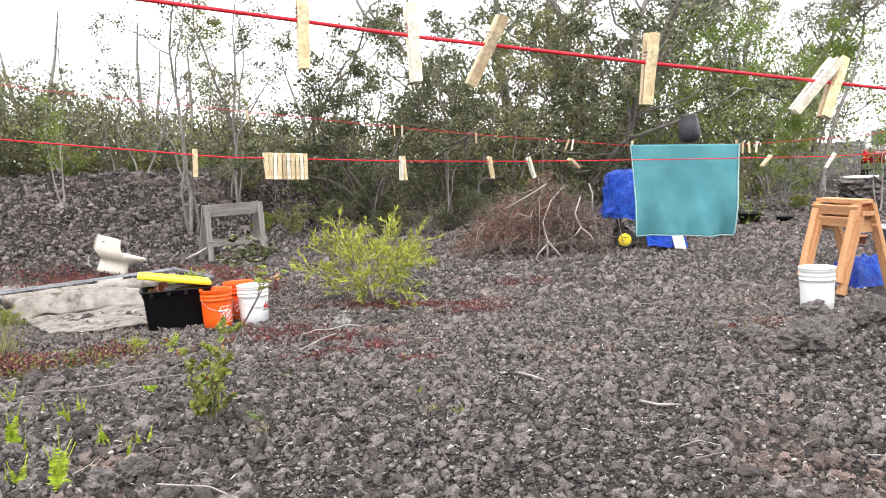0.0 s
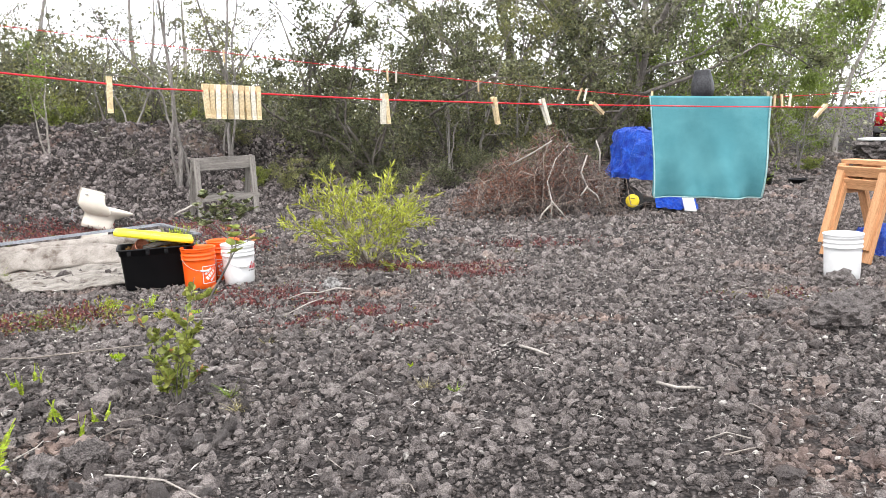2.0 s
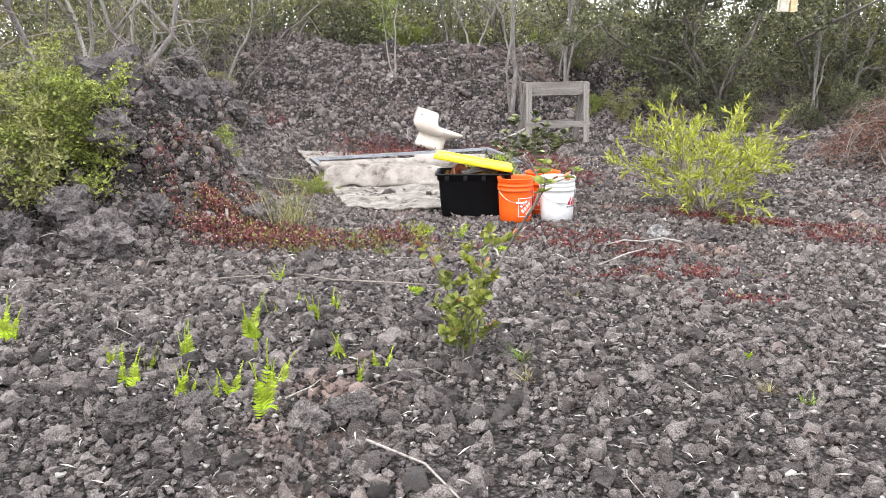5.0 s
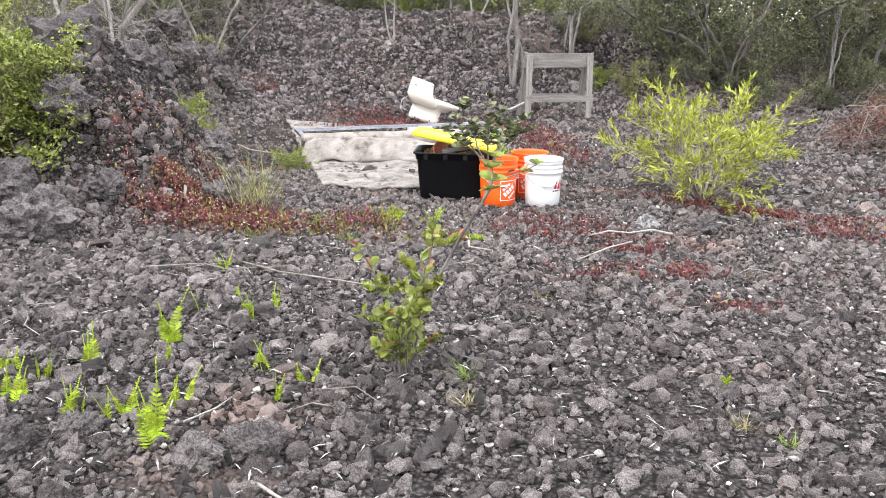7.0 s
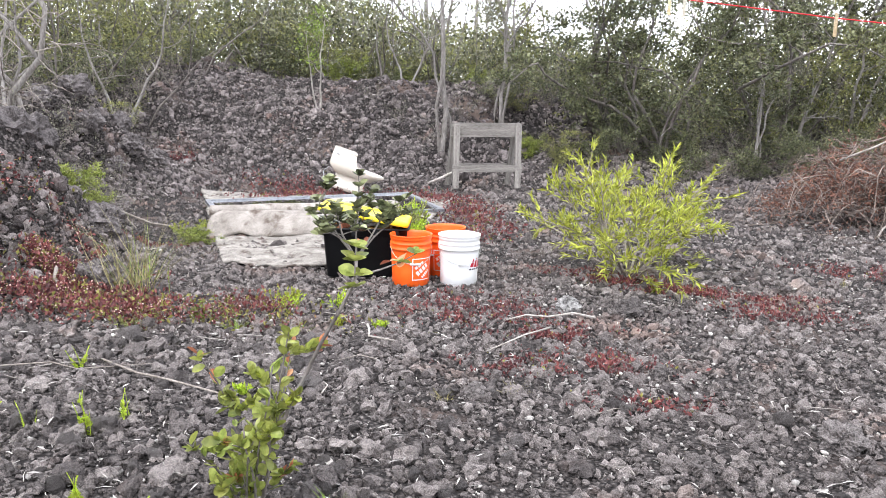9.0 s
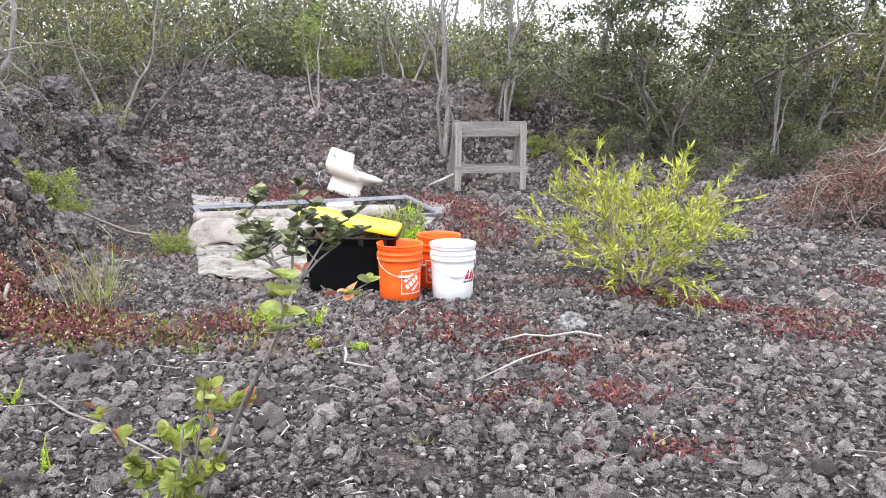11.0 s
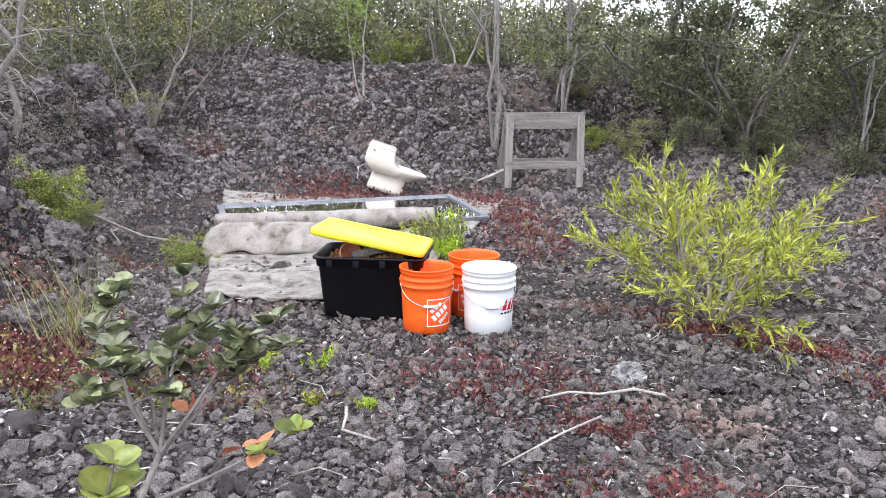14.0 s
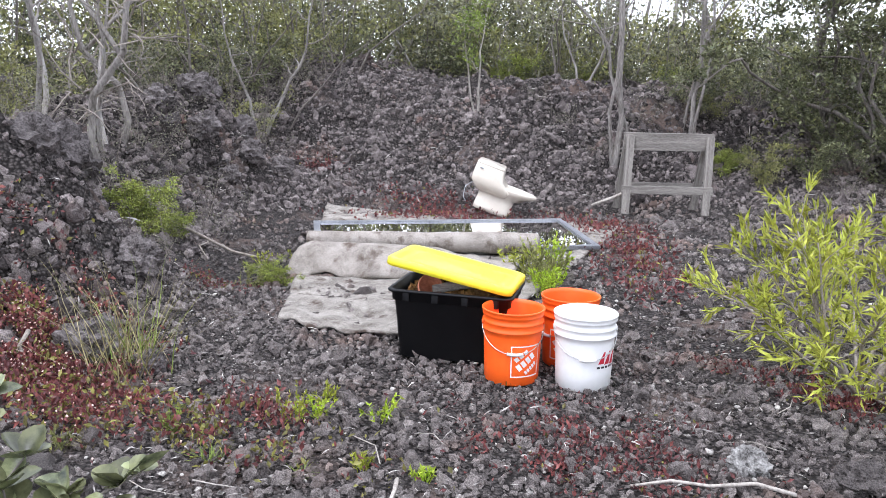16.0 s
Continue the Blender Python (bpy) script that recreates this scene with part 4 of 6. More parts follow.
def towel():
    """A bath towel folded over the far line."""
    root = thing("bath_towel", "teal terry bath towel folded over the red line", "towel", group="")
    x0, x1, drop = 1.235, 1.935, 0.585
    cols, rows = 46, 40

    def point(u, v, side):
        x = x0 + (x1 - x0) * u
        y, z = line_z(L3, x)
        h = v * drop
        fold = 0.034 * math.sin(u * 8 + v * 2.4) * v + 0.042 * math.sin(u * 17 - v * 4.2) * v ** 1.4 * (0.3 + u) + 0.03 * v * math.sin((u - 0.55) * 6) * (1 - u) + 0.014 * noise.noise(Vector((u * 6 + v * 1.5, v * 2, 1))) * min(1, v * 3)
        x += -0.055 * v * u + 0.012 * math.sin(v * 3) * (1 - u) + 0.01 * v
        if side < 0:
            return (x + 0.004, y + 0.012 - fold * 0.9 + 0.02 * v, z + 0.004 - h * 0.985)
        return (x, y - 0.009 - fold * 0.9 - 0.016 * v, z + 0.006 - h)

    b = Build()
    vs = [point(i / cols, j / rows, 1) for i in range(cols + 1) for j in range(rows, -1, -1)]
    vs2 = [point(i / cols, j / rows, -1) for i in range(cols + 1) for j in range(rows + 1)]
    k = 2 * (rows + 1)
    allv = []
    for i in range(cols + 1):
        allv += vs[i * (rows + 1):(i + 1) * (rows + 1)] + vs2[i * (rows + 1):(i + 1) * (rows + 1)]
    fs = [(i * k + j, (i + 1) * k + j, (i + 1) * k + j + 1, i * k + j + 1) for i in range(cols) for j in range(k - 1)]
    b.add(allv, fs)
    cloth = part("cloth", b, TOWEL, root)
    sol = cloth.modifiers.new("thick", "SOLIDIFY")
    sol.thickness = 0.005
    hem = Build()
    hem.tube([Vector(point(1, j / rows, 1)) + Vector((0, -0.003, 0)) for j in range(rows + 1)], 0.006, 5)
    hem.tube([Vector(point(0, j / rows, 1)) + Vector((0, -0.003, 0)) for j in range(rows + 1)], 0.004, 5)
    hem.tube([Vector(point(i / cols, 1, 1)) + Vector((0, -0.003, 0)) for i in range(cols + 1)], 0.004, 5)
    part("hem", hem, TOWELHEM, root, "pale stitched hem")


towel()
for x in (1.25, 1.92):
    y, z = line_z(L3, x)
    copy_thing(PIN, pose(x, y, z + 0.012, 0, 3, 0))


# ---- buckets ----
def bucket(name, label, at, mat, logo=None, handle_at=90.0, group="buckets", h=0.37, r1=0.149, r0=0.128, bail=True):
    root = thing(name, label, "bucket", at, group)

    def rad(z):
        return r0 + (r1 - 0.008 - r0) * z / h

    prof = [(r0 - 0.006, 0.0), (r0, 0.006), (rad(0.10), 0.10), (rad(0.235), 0.235), (rad(0.262), 0.262), (rad(0.262) + 0.008, 0.266), (rad(0.28) + 0.008, 0.272), (rad(0.28) + 0.002, 0.277),
            (rad(0.30) + 0.002, 0.300), (rad(0.30) + 0.006, 0.304), (rad(0.31) + 0.006, 0.310), (rad(0.31) + 0.001, 0.314), (rad(0.335), 0.335), (rad(0.335) + 0.005, 0.339), (rad(0.345) + 0.005, 0.346),
            (r1 - 0.004, h - 0.012), (r1, h - 0.008), (r1, h - 0.002), (r1 - 0.003, h), (r1 - 0.007, h - 0.001), (r1 - 0.011, h - 0.02), (rad(0.1) - 0.004, 0.10), (r0 - 0.006, 0.012), (0.001, 0.010)]
    part("body", Build().lathe(prof, 48), mat, root)
    if bail:
        w = Build()
        a = radians(handle_at)
        fx, fy = Vector((math.cos(a), math.sin(a), 0)), Vector((-math.sin(a), math.cos(a), 0))
        pts = []
        for i in range(25):
            t = math.pi * i / 24
            rr = rad(0.29 - 0.12 * math.sin(t)) + 0.008
            ang = math.pi / 2 - t
            pts.append(fx * rr * math.cos(ang) * 1.0 + fy * rr * math.sin(ang) + Vector((0, 0, 0.292 - 0.125 * math.sin(t) ** 0.8)))
        w.tube(pts, 0.0021, 5)
        hd = part("handle", w, WIRE, root, "thin wire bail")
        part("grip", Build().tube(pts[10:15], 0.008, 8), WHITE, hd, "white plastic grip")
        for s in (1, -1):
            part("ear", Build().tube([fy * s * (rad(0.29) - 0.002) + Vector((0, 0, 0.292)), fy * s * (rad(0.29) + 0.009) + Vector((0, 0, 0.292))], 0.013, 10), mat, root)

    def patch(poly_rows, lift=0.0012):
        """Printed shape wrapped on the side: rows of (angle centre in metres, z)."""
        b = Build()
        for quad in poly_rows:
            n = 6
            lo = [(quad[0][0] + (quad[1][0] - quad[0][0]) * i / n, quad[0][1] + (quad[1][1] - quad[0][1]) * i / n) for i in range(n + 1)]
            hi = [(quad[3][0] + (quad[2][0] - quad[3][0]) * i / n, quad[3][1] + (quad[2][1] - quad[3][1]) * i / n) for i in range(n + 1)]
            vs = []
            for u, z in lo + hi:
                g = radians(logo[1]) + u / 0.14
                q = rad(z) + lift
                vs.append((q * math.cos(g), q * math.sin(g), z))
            b.add(vs, [(i, i + 1, n + 2 + i, n + 1 + i) for i in range(n)])
        return b

    if logo and logo[0] == "square":
        s, z0, e = 0.080, 0.128, 0.006
        fr = [[(-s, z0 - s), (s, z0 - s), (s, z0 - s + e), (-s, z0 - s + e)], [(-s, z0 + s - e), (s, z0 + s - e), (s, z0 + s), (-s, z0 + s)],
              [(-s, z0 - s), (-s + e, z0 - s), (-s + e, z0 + s), (-s, z0 + s)], [(s - e, z0 - s), (s, z0 - s), (s, z0 + s), (s - e, z0 + s)]]
        part("print_frame", patch(fr), INK_WHITE, root, "white printed square outline")
        bars = []
        ca, sa = math.cos(radians(38)), math.sin(radians(38))
        for row, (c, hh, cnt) in enumerate([(0.040, 0.022, 3), (0.000, 0.034, 4), (-0.044, 0.020, 5)]):
            tot = 0.118 - abs(c) * 0.8
            for q in range(cnt):
                u0 = -tot / 2 + tot * q / cnt
                u1 = u0 + tot / cnt * 0.74
                bars.append([(u * ca - v * sa, z0 + u * sa + v * ca) for u, v in ((u0, c - hh / 2), (u1, c - hh / 2), (u1, c + hh / 2), (u0, c + hh / 2))])
        part("print_bars", patch(bars), INK_WHITE, root, "white slanting printed blocks")
    if logo and logo[0] == "peaks":
        tri = [[(-0.055 + 0.036 * i, 0.145 - 0.004 * i), (-0.022 + 0.036 * i, 0.145 - 0.004 * i), (-0.016 + 0.036 * i, 0.205), (-0.024 + 0.036 * i, 0.205)] for i in range(3)]
        part("print_peaks", patch(tri), INK_RED, root, "red printed peaks")
        part("print_line", patch([[(-0.06 + 0.024 * i, 0.122), (-0.042 + 0.024 * i, 0.122), (-0.042 + 0.024 * i, 0.133), (-0.06 + 0.024 * i, 0.133)] for i in range(5)]), INK_BLACK, root, "row of small black print")
    return root


SQUAT = Matrix.Diagonal((1, 1, 0.95, 1))
bucket("bucket", "bright orange plastic bucket with white printed square", pose(-2.105, 7.315, 0.010) @ SQUAT, ORANGE, ("square", -30), -55)
bucket("bucket", "empty orange plastic bucket behind the white one", pose(-1.99, 7.69, 0.010) @ SQUAT, ORANGE, ("square", -75), -120)
bucket("bucket", "white plastic bucket with red printed peaks", pose(-1.80, 7.455, 0.008) @ SQUAT, WHITE, ("peaks", -14), -58)
bucket("bucket", "plain white plastic pail beside the wooden sawhorses", pose(3.12, 6.66, 0.0), WHITE, None, 60, bail=False)


# ---- storage tub with lid ----
def storage_tub():
    root = thing("storage_tub", "open black plastic storage tub full of garden scraps", "tub", pose(-2.52, 7.47, 0.012, 0, 0, 20))

    def ring(lx, ly, z, r=0.04, n=5):
        pts = []
        for cx, cy, a0 in ((lx - r, ly - r, 0), (-lx + r, ly - r, 90), (-lx + r, -ly + r, 180), (lx - r, -ly + r, 270)):
            for k in range(n):
                a = radians(a0 + 90 * k / (n - 1))
                pts.append((cx + r * math.cos(a), cy + r * math.sin(a), z))
        return pts

    b = Build().loft([ring(0.265, 0.155, 0.0), ring(0.27, 0.16, 0.006), ring(0.292, 0.185, 0.30), ring(0.294, 0.187, 0.302), ring(0.302, 0.195, 0.304), ring(0.305, 0.198, 0.345), ring(0.318, 0.212, 0.348), ring(0.320, 0.214, 0.360),
                      ring(0.300, 0.194, 0.361), ring(0.288, 0.182, 0.30), ring(0.262, 0.152, 0.02)])
    part("body", b, BLACKP, root)
    for s in (-0.22, -0.07, 0.08, 0.23):
        part("rib", Build().box(0.035, 0.018, 0.045, pose(s, -0.1975, 0.325), 0.004), BLACKP, root)
    rng = np.random.default_rng(4)
    p = np.c_[rng.uniform(-0.23, 0.23, 260), rng.uniform(-0.13, 0.13, 260), rng.uniform(0.24, 0.345, 260)]
    part("scraps", scatter(*STONES[1], p, spin(260, rng), rng.uniform(0.012, 0.036, (260, 3))), COMPOST, root, "brown dry garden scraps", smooth=False)
    part("pot", Build().lathe([(0.045, 0), (0.06, 0.10), (0.064, 0.10), (0.064, 0.115), (0.058, 0.115), (0.04, 0.01), (0.001, 0.01)], 20, pose(-0.16, -0.06, 0.34, 70, 0, 30)), CLAY, root)
    part("pot", Build().lathe([(0.04, 0), (0.055, 0.09), (0.058, 0.09), (0.058, 0.105), (0.052, 0.105), (0.036, 0.01), (0.001, 0.01)], 20, pose(0.12, -0.05, 0.335, 95, 0, 60)), COMPOST, root)
    part("tube", Build().tube([(-0.10, -0.13, 0.355), (0.03, -0.10, 0.385), (0.14, -0.06, 0.39)], 0.024, 10), GREYWOOD, root)


storage_tub()


def tub_lid():
    root = thing("tub_lid", "bright yellow plastic lid lying askew on the tub", "lid", pose(-2.525, 7.475, 0.462, -2, 10.5, 19))

    def ring(lx, ly, z, r=0.05, n=5):
        pts = []
        for cx, cy, a0 in ((lx - r, ly - r, 0), (-lx + r, ly - r, 90), (-lx + r, -ly + r, 180), (lx - r, -ly + r, 270)):
            for k in range(n):
                a = radians(a0 + 90 * k / (n - 1))
                pts.append((cx + r * math.cos(a), cy + r * math.sin(a), z))
        return pts

    b = Build().loft([ring(0.30, 0.20, -0.012), ring(0.315, 0.215, -0.028), ring(0.325, 0.225, -0.028), ring(0.325, 0.225, 0.004), ring(0.318, 0.218, 0.010), ring(0.292, 0.192, 0.010), ring(0.284, 0.184, -0.004), ring(0.24, 0.14, -0.004), ring(0.236, 0.136, 0.0)])
    part("panel", b, YELLOW, root)


tub_lid()


# ---- old carpet, rolls and the glass door ----
def carpet_sheet():
    """A rotten flat carpet under the rest."""
    c = [Vector((-3.66, 7.30, 0)), Vector((-2.55, 7.75, 0)), Vector((-3.35, 11.75, 0)), Vector((-6.45, 10.75, 0))]
    n, k = 70, 90
    vs = []
    for i in range(n + 1):
        for j in range(k + 1):
            u, v = i / n, j / k
            eu = u + 0.018 * noise.noise(Vector((v * 14, 3, 1))) * (1 if u > 0.5 else -1)
            ev = v + (0.02 * noise.noise(Vector((u * 9, 7, 2))) - 0.03 * math.sin(u * math.pi)) * (1 - v)
            p = (c[0] * (1 - eu) + c[1] * eu) * (1 - ev) + (c[3] * (1 - eu) + c[2] * eu) * ev
            z = float(gz(p.x, p.y)) + 0.034 + 0.022 * noise.noise(p * 2.5) + 0.016 * noise.noise(p * 6) + 0.008 * noise.noise(p * 15)
            vs.append((p.x, p.y, z))
    b = Build().add(vs, [(i * (k + 1) + j, (i + 1) * (k + 1) + j, (i + 1) * (k + 1) + j + 1, i * (k + 1) + j + 1) for i in range(n) for j in range(k)])
    ob = part("old_carpet", b, CARPET)
    s = ob.modifiers.new("thick", "SOLIDIFY")
    s.thickness = 0.014
    tagged(ob, "rotten beige carpet spread flat on the lava gravel", "carpet")


def carpet_roll():
    root = thing("carpet_roll", "long rolled up beige carpet lying on the ground", "carpet")
    a, e = Vector((-4.92, 8.86, 0.115)), Vector((-3.32, 9.86, 0.135))
    b, n, k = Build(), 40, 22
    side = Vector((0.53, -0.85, 0))
    rings = []
    for i in range(n + 1):
        t = i / n
        p = a.lerp(e, t)
        r = 0.074 + 0.012 * t + 0.008 * noise.noise(Vector((t * 9, 0, 0)))
        rings.append([p + side * r * math.cos(q) * (1.1 + 0.08 * noise.noise(Vector((t * 6, math.cos(q), math.sin(q))))) + Vector((0, 0, r * math.sin(q) * (1 - 0.05 * math.cos(t * 12)) + 0.006 * noise.noise(Vector((t * 14, q, 2))))) for q in [2 * math.pi * j / k for j in range(k)]])
    b.loft(rings, True)
    part("roll", b, ROLLCARPET, root)
    sp = Build()
    d = (e - a).normalized()
    pts = []
    for j in range(34):
        q = j * 0.42
        r = 0.014 + 0.0041 * j * 0.42
        pts.append(e + d * 0.004 + side * r * math.cos(q) * 1.1 + Vector((0, 0, r * math.sin(q))))
    sp.tube(pts, 0.004, 4)
    part("spiral_edge", sp, CARPET, root, "brown spiral end")


def folded_carpet():
    """Heavy cloth folded over itself, with a sagging front."""
    root = thing("folded_carpet", "sagging folded grey beige carpet heap", "carpet")
    a, e = Vector((-4.55, 8.42, 0.0)), Vector((-3.05, 9.05, 0.0))
    out = Vector((0.40, -0.92, 0))
    n, rows = 60, []
    prof = [(0.30, 0.035), (0.285, 0.06), (0.24, 0.12), (0.20, 0.175), (0.15, 0.21), (0.08, 0.225), (0.0, 0.21), (-0.08, 0.18), (-0.16, 0.15), (-0.24, 0.12), (-0.30, 0.05)]
    for i in range(n + 1):
        t = i / n
        p = a.lerp(e, t)
        k = (0.75 + 0.25 * math.sin(min(1, t * 5) * math.pi / 2)) * (1 - 0.45 * max(0, (t - 0.55) / 0.45))
        row = []
        for j, (o, z) in enumerate(prof):
            w = 0.016 * math.sin(t * 33 + j * 0.9) * (1 if j < 5 else 0.4) + 0.05 * noise.noise(Vector((t * 6, j * 0.35, 4))) + 0.02 * noise.noise(Vector((t * 19, j * 0.5, 4)))
            q = p + out * (o + w)
            row.append((q.x, q.y, float(gz(q.x, q.y)) * 0.5 + z * k + 0.03 * noise.noise(Vector((t * 8, j * 0.6, 9)))))
        rows.append(row)
    m = len(prof)
    b = Build().add([p for r in rows for p in r], [(i * m + j, i * m + j + 1, (i + 1) * m + j + 1, (i + 1) * m + j) for i in range(n) for j in range(m - 1)])
    ob = part("cloth", b, ROLLCARPET, root)
    s = ob.modifiers.new("thick", "SOLIDIFY")
    s.thickness = 0.016


def glass_door():
    root = thing("glass_door", "sliding glass door in aluminium frame lying flat", "door")
    bl, br, fr, fl = Vector((-5.36, 9.42, 0.135)), Vector((-3.73, 11.05, 0.135)), Vector((-3.02, 10.34, 0.075)), Vector((-4.65, 8.71, 0.075))
    for p, q in ((bl, br), (br, fr), (fr, fl), (fl, bl)):
        d = (q - p).normalized()
        mid, ln = (p + q) / 2, (q - p).length
        m = Matrix.Translation(mid) @ d.to_track_quat("X", "Z").to_matrix().to_4x4()
        part("frame_rail", Build().box(ln + 0.05, 0.055, 0.034, m, 0.003), ALU, root, smooth=False)
    nrm = (br - bl).cross(fl - bl).normalized()
    vs = [p + nrm * s for s in (-0.003, 0.003) for p in (bl, br, fr, fl)]
    b = Build().add(vs, [(0, 1, 2, 3), (7, 6, 5, 4), (0, 4, 5, 1), (1, 5, 6, 2), (2, 6, 7, 3), (3, 7, 4, 0)])
    part("pane", b, GLASS, root, "clear reflecting pane", smooth=False)


carpet_sheet()
carpet_roll()
folded_carpet()
glass_door()


# ---- toilet ----
def toilet():
    root = thing("toilet", "discarded almond one piece toilet tipped forward", "toilet", pose(-4.80, 11.58, float(gz(-4.8, 11.58)) + 0.045, 0, 19, 27) @ pose(-0.32, 0, 0))

    def oval(cx, rx, ry, z, n=28, sq=2.3):
        pts = []
        for j in range(n):
            a = 2 * math.pi * j / n
            c, s = math.cos(a), math.sin(a)
            pts.append((cx + rx * math.copysign(abs(c) ** (2 / sq), c), ry * math.copysign(abs(s) ** (2 / sq), s), z))
        return pts

    b = Build().loft([oval(0.31, 0.215, 0.12, 0.0, sq=3.6), oval(0.31, 0.212, 0.118, 0.05, sq=3.4), oval(0.305, 0.20, 0.11, 0.13, sq=3), oval(0.31, 0.205, 0.113, 0.19), oval(0.35, 0.26, 0.14, 0.235), oval(0.39, 0.30, 0.17, 0.27),
                      oval(0.41, 0.31, 0.18, 0.295), oval(0.41, 0.31, 0.18, 0.315), oval(0.415, 0.30, 0.17, 0.322), oval(0.46, 0.21, 0.125, 0.315), oval(0.46, 0.195, 0.115, 0.27), oval(0.44, 0.12, 0.07, 0.19), oval(0.40, 0.04, 0.03, 0.16)])
    part("bowl", b, PORCELAIN, root)

    def slab(x0, x1, w, z, r=0.035, n=5):
        pts = []
        for cx, cy, a0 in ((x1 - r, w - r, 0), (x0 + r, w - r, 90), (x0 + r, -w + r, 180), (x1 - r, -w + r, 270)):
            for k in range(n):
                a = radians(a0 + 90 * k / (n - 1))
                pts.append((cx + r * math.cos(a), cy + r * math.sin(a), z))
        return pts

    part("tank", Build().loft([slab(0.08, 0.40, 0.15, 0.20), slab(0.02, 0.43, 0.19, 0.255), slab(-0.012, 0.40, 0.215, 0.30), slab(-0.014, 0.325, 0.218, 0.36), slab(-0.012, 0.305, 0.215, 0.43), slab(-0.008, 0.295, 0.21, 0.478)]), PORCELAIN, root)
    part("tank_lid", Build().loft([slab(-0.009, 0.296, 0.212, 0.481), slab(-0.010, 0.298, 0.213, 0.486), slab(-0.008, 0.295, 0.211, 0.498), slab(0.004, 0.282, 0.20, 0.505)]), PORCELAIN, root)
    part("flush_lever", Build().tube([(0.05, -0.212, 0.445), (0.05, -0.232, 0.445), (0.08, -0.234, 0.443)], 0.012, 8), WIRE, root, "chrome flush lever")
    part("hose", Build().tube([(0.02, 0.05, 0.25), (-0.05, -0.02, 0.17), (-0.03, -0.08, 0.06), (0.02, -0.12, 0.03)], 0.004, 6), GALV, root)


toilet()


# ---- sawhorses ----
def board(root, name, p, q, w, t, mat, up=(0, 0, 1), label=""):
    """A plank from p to q: w wide along up, t thick."""
    p, q = Vector(p), Vector(q)
    d = (q - p).normalized()
    z = Vector(up)
    z = (z - d * z.dot(d)).normalized()
    m = Matrix((d, z.cross(d), z)).transposed().to_4x4()
    ob = part(name, Build().box((q - p).length, t, w, None, 0.004), mat, root, label, smooth=False)
    ob.matrix_basis = Matrix.Translation((p + q) / 2) @ m
    return ob


def grey_sawhorse(at):
    root = thing("sawhorse", "weathered grey wooden sawhorse on the gravel", "sawhorse", at)
    L, H, S = 0.46, 0.81, 0.24
    for s in (1, -1):
        board(root, "top_rail", (-L - 0.02, s * 0.035, H - 0.08), (L + 0.02, s * 0.035, H - 0.08), 0.17, 0.03, GREYWOOD)
        board(root, "stretcher", (-L - 0.06, s * (S - 0.05), 0.23), (L - 0.0, s * (S - 0.05), 0.23), 0.085, 0.025, GREYWOOD)
        for e in (1, -1):
            board(root, "leg", (e * (L - 0.03) - 0.05, s * S, -0.03), (e * (L - 0.03), s * 0.062, H - 0.005), 0.085, 0.036, GREYWOOD, (1, 0, 0))
    board(root, "top_cap", (-L - 0.02, 0, H + 0.012), (L + 0.02, 0, H + 0.012), 0.02, 0.10, GREYWOOD)
    return root


grey_sawhorse(pose(-3.30, 12.78, 0.10, 0, 0, 33))
b = Build().tube([(-3.98, 12.35, 0.12), (-3.8, 12.42, 0.2), (-3.62, 12.5, 0.3)], [0.016, 0.02, 0.017], 6)
tagged(part("broken_stick", b, BLEACHED), "grey stick leaning on the sawhorse leg", "stick")


def pine_sawhorse(at):
    root = thing("sawhorse", "new pine sawhorse stacked on another one", "sawhorse", at, "pine sawhorses")
    L, H, S = 0.29, 0.74, 0.27
    board(root, "top_board", (-L, 0, H - 0.02), (L, 0, H - 0.02), 0.038, 0.14, NEWWOOD)
    for s in (1, -1):
        for e in (1, -1):
            board(root, "leg", (e * (L - 0.04), s * S, 0), (e * (L - 0.04), s * 0.075, H - 0.04), 0.089, 0.038, NEWWOOD, (1, 0, 0))
        board(root, "apron", (-L + 0.0, s * 0.092, H - 0.10), (L, s * 0.092, H - 0.10), 0.089, 0.03, NEWWOOD, (0, s * 0.25, 1))
    for e in (1, -1):
        board(root, "end_brace", (e * (L - 0.06), -0.09, H - 0.13), (e * (L - 0.06), 0.09, H - 0.13), 0.12, 0.018, NEWWOOD)
    return root


SH = pine_sawhorse(pose(3.77, 7.47, 0.02, 0, 0, 104))
copy_thing(SH, pose(3.76, 7.49, 0.13, 0, 0, 104))


# ---- willow-leaved bush ----
LANCE = ([(0, 0, 0), (0.35, -0.5, 0.05), (1, 0, -0.12), (0.35, 0.5, 0.05)], [(0, 1, 2, 3)])


def leaves_along(paths, per, leaf, aspect, npr, upward=0.3, spread=0.9, start=0.2, shape=LANCE):
    """Leaves set along twigs, pointing out and forwards."""
    ps, ds = [], []
    for pts in paths:
        pts = [Vector(p) for p in pts]
        for _ in range(per):
            t = (start + (1 - start) * npr.random() ** 0.7) * (len(pts) - 1)
            i = min(int(t), len(pts) - 2)
            p = pts[i].lerp(pts[i + 1], t - i)
            d = (pts[i + 1] - pts[i]).normalized()
            ps.append(p[:]), ds.append(d[:])
    ps, ds = np.array(ps), np.array(ds)
    ds = ds + npr.normal(size=ds.shape) * spread * 0.6 + np.array([0, 0, upward])
    sz = leaf * npr.uniform(0.6, 1.2, (len(ps), 1)) * np.array([[1, aspect, 1]])
    return scatter(*shape, ps, frames_of(ds, 0.7, npr), sz)


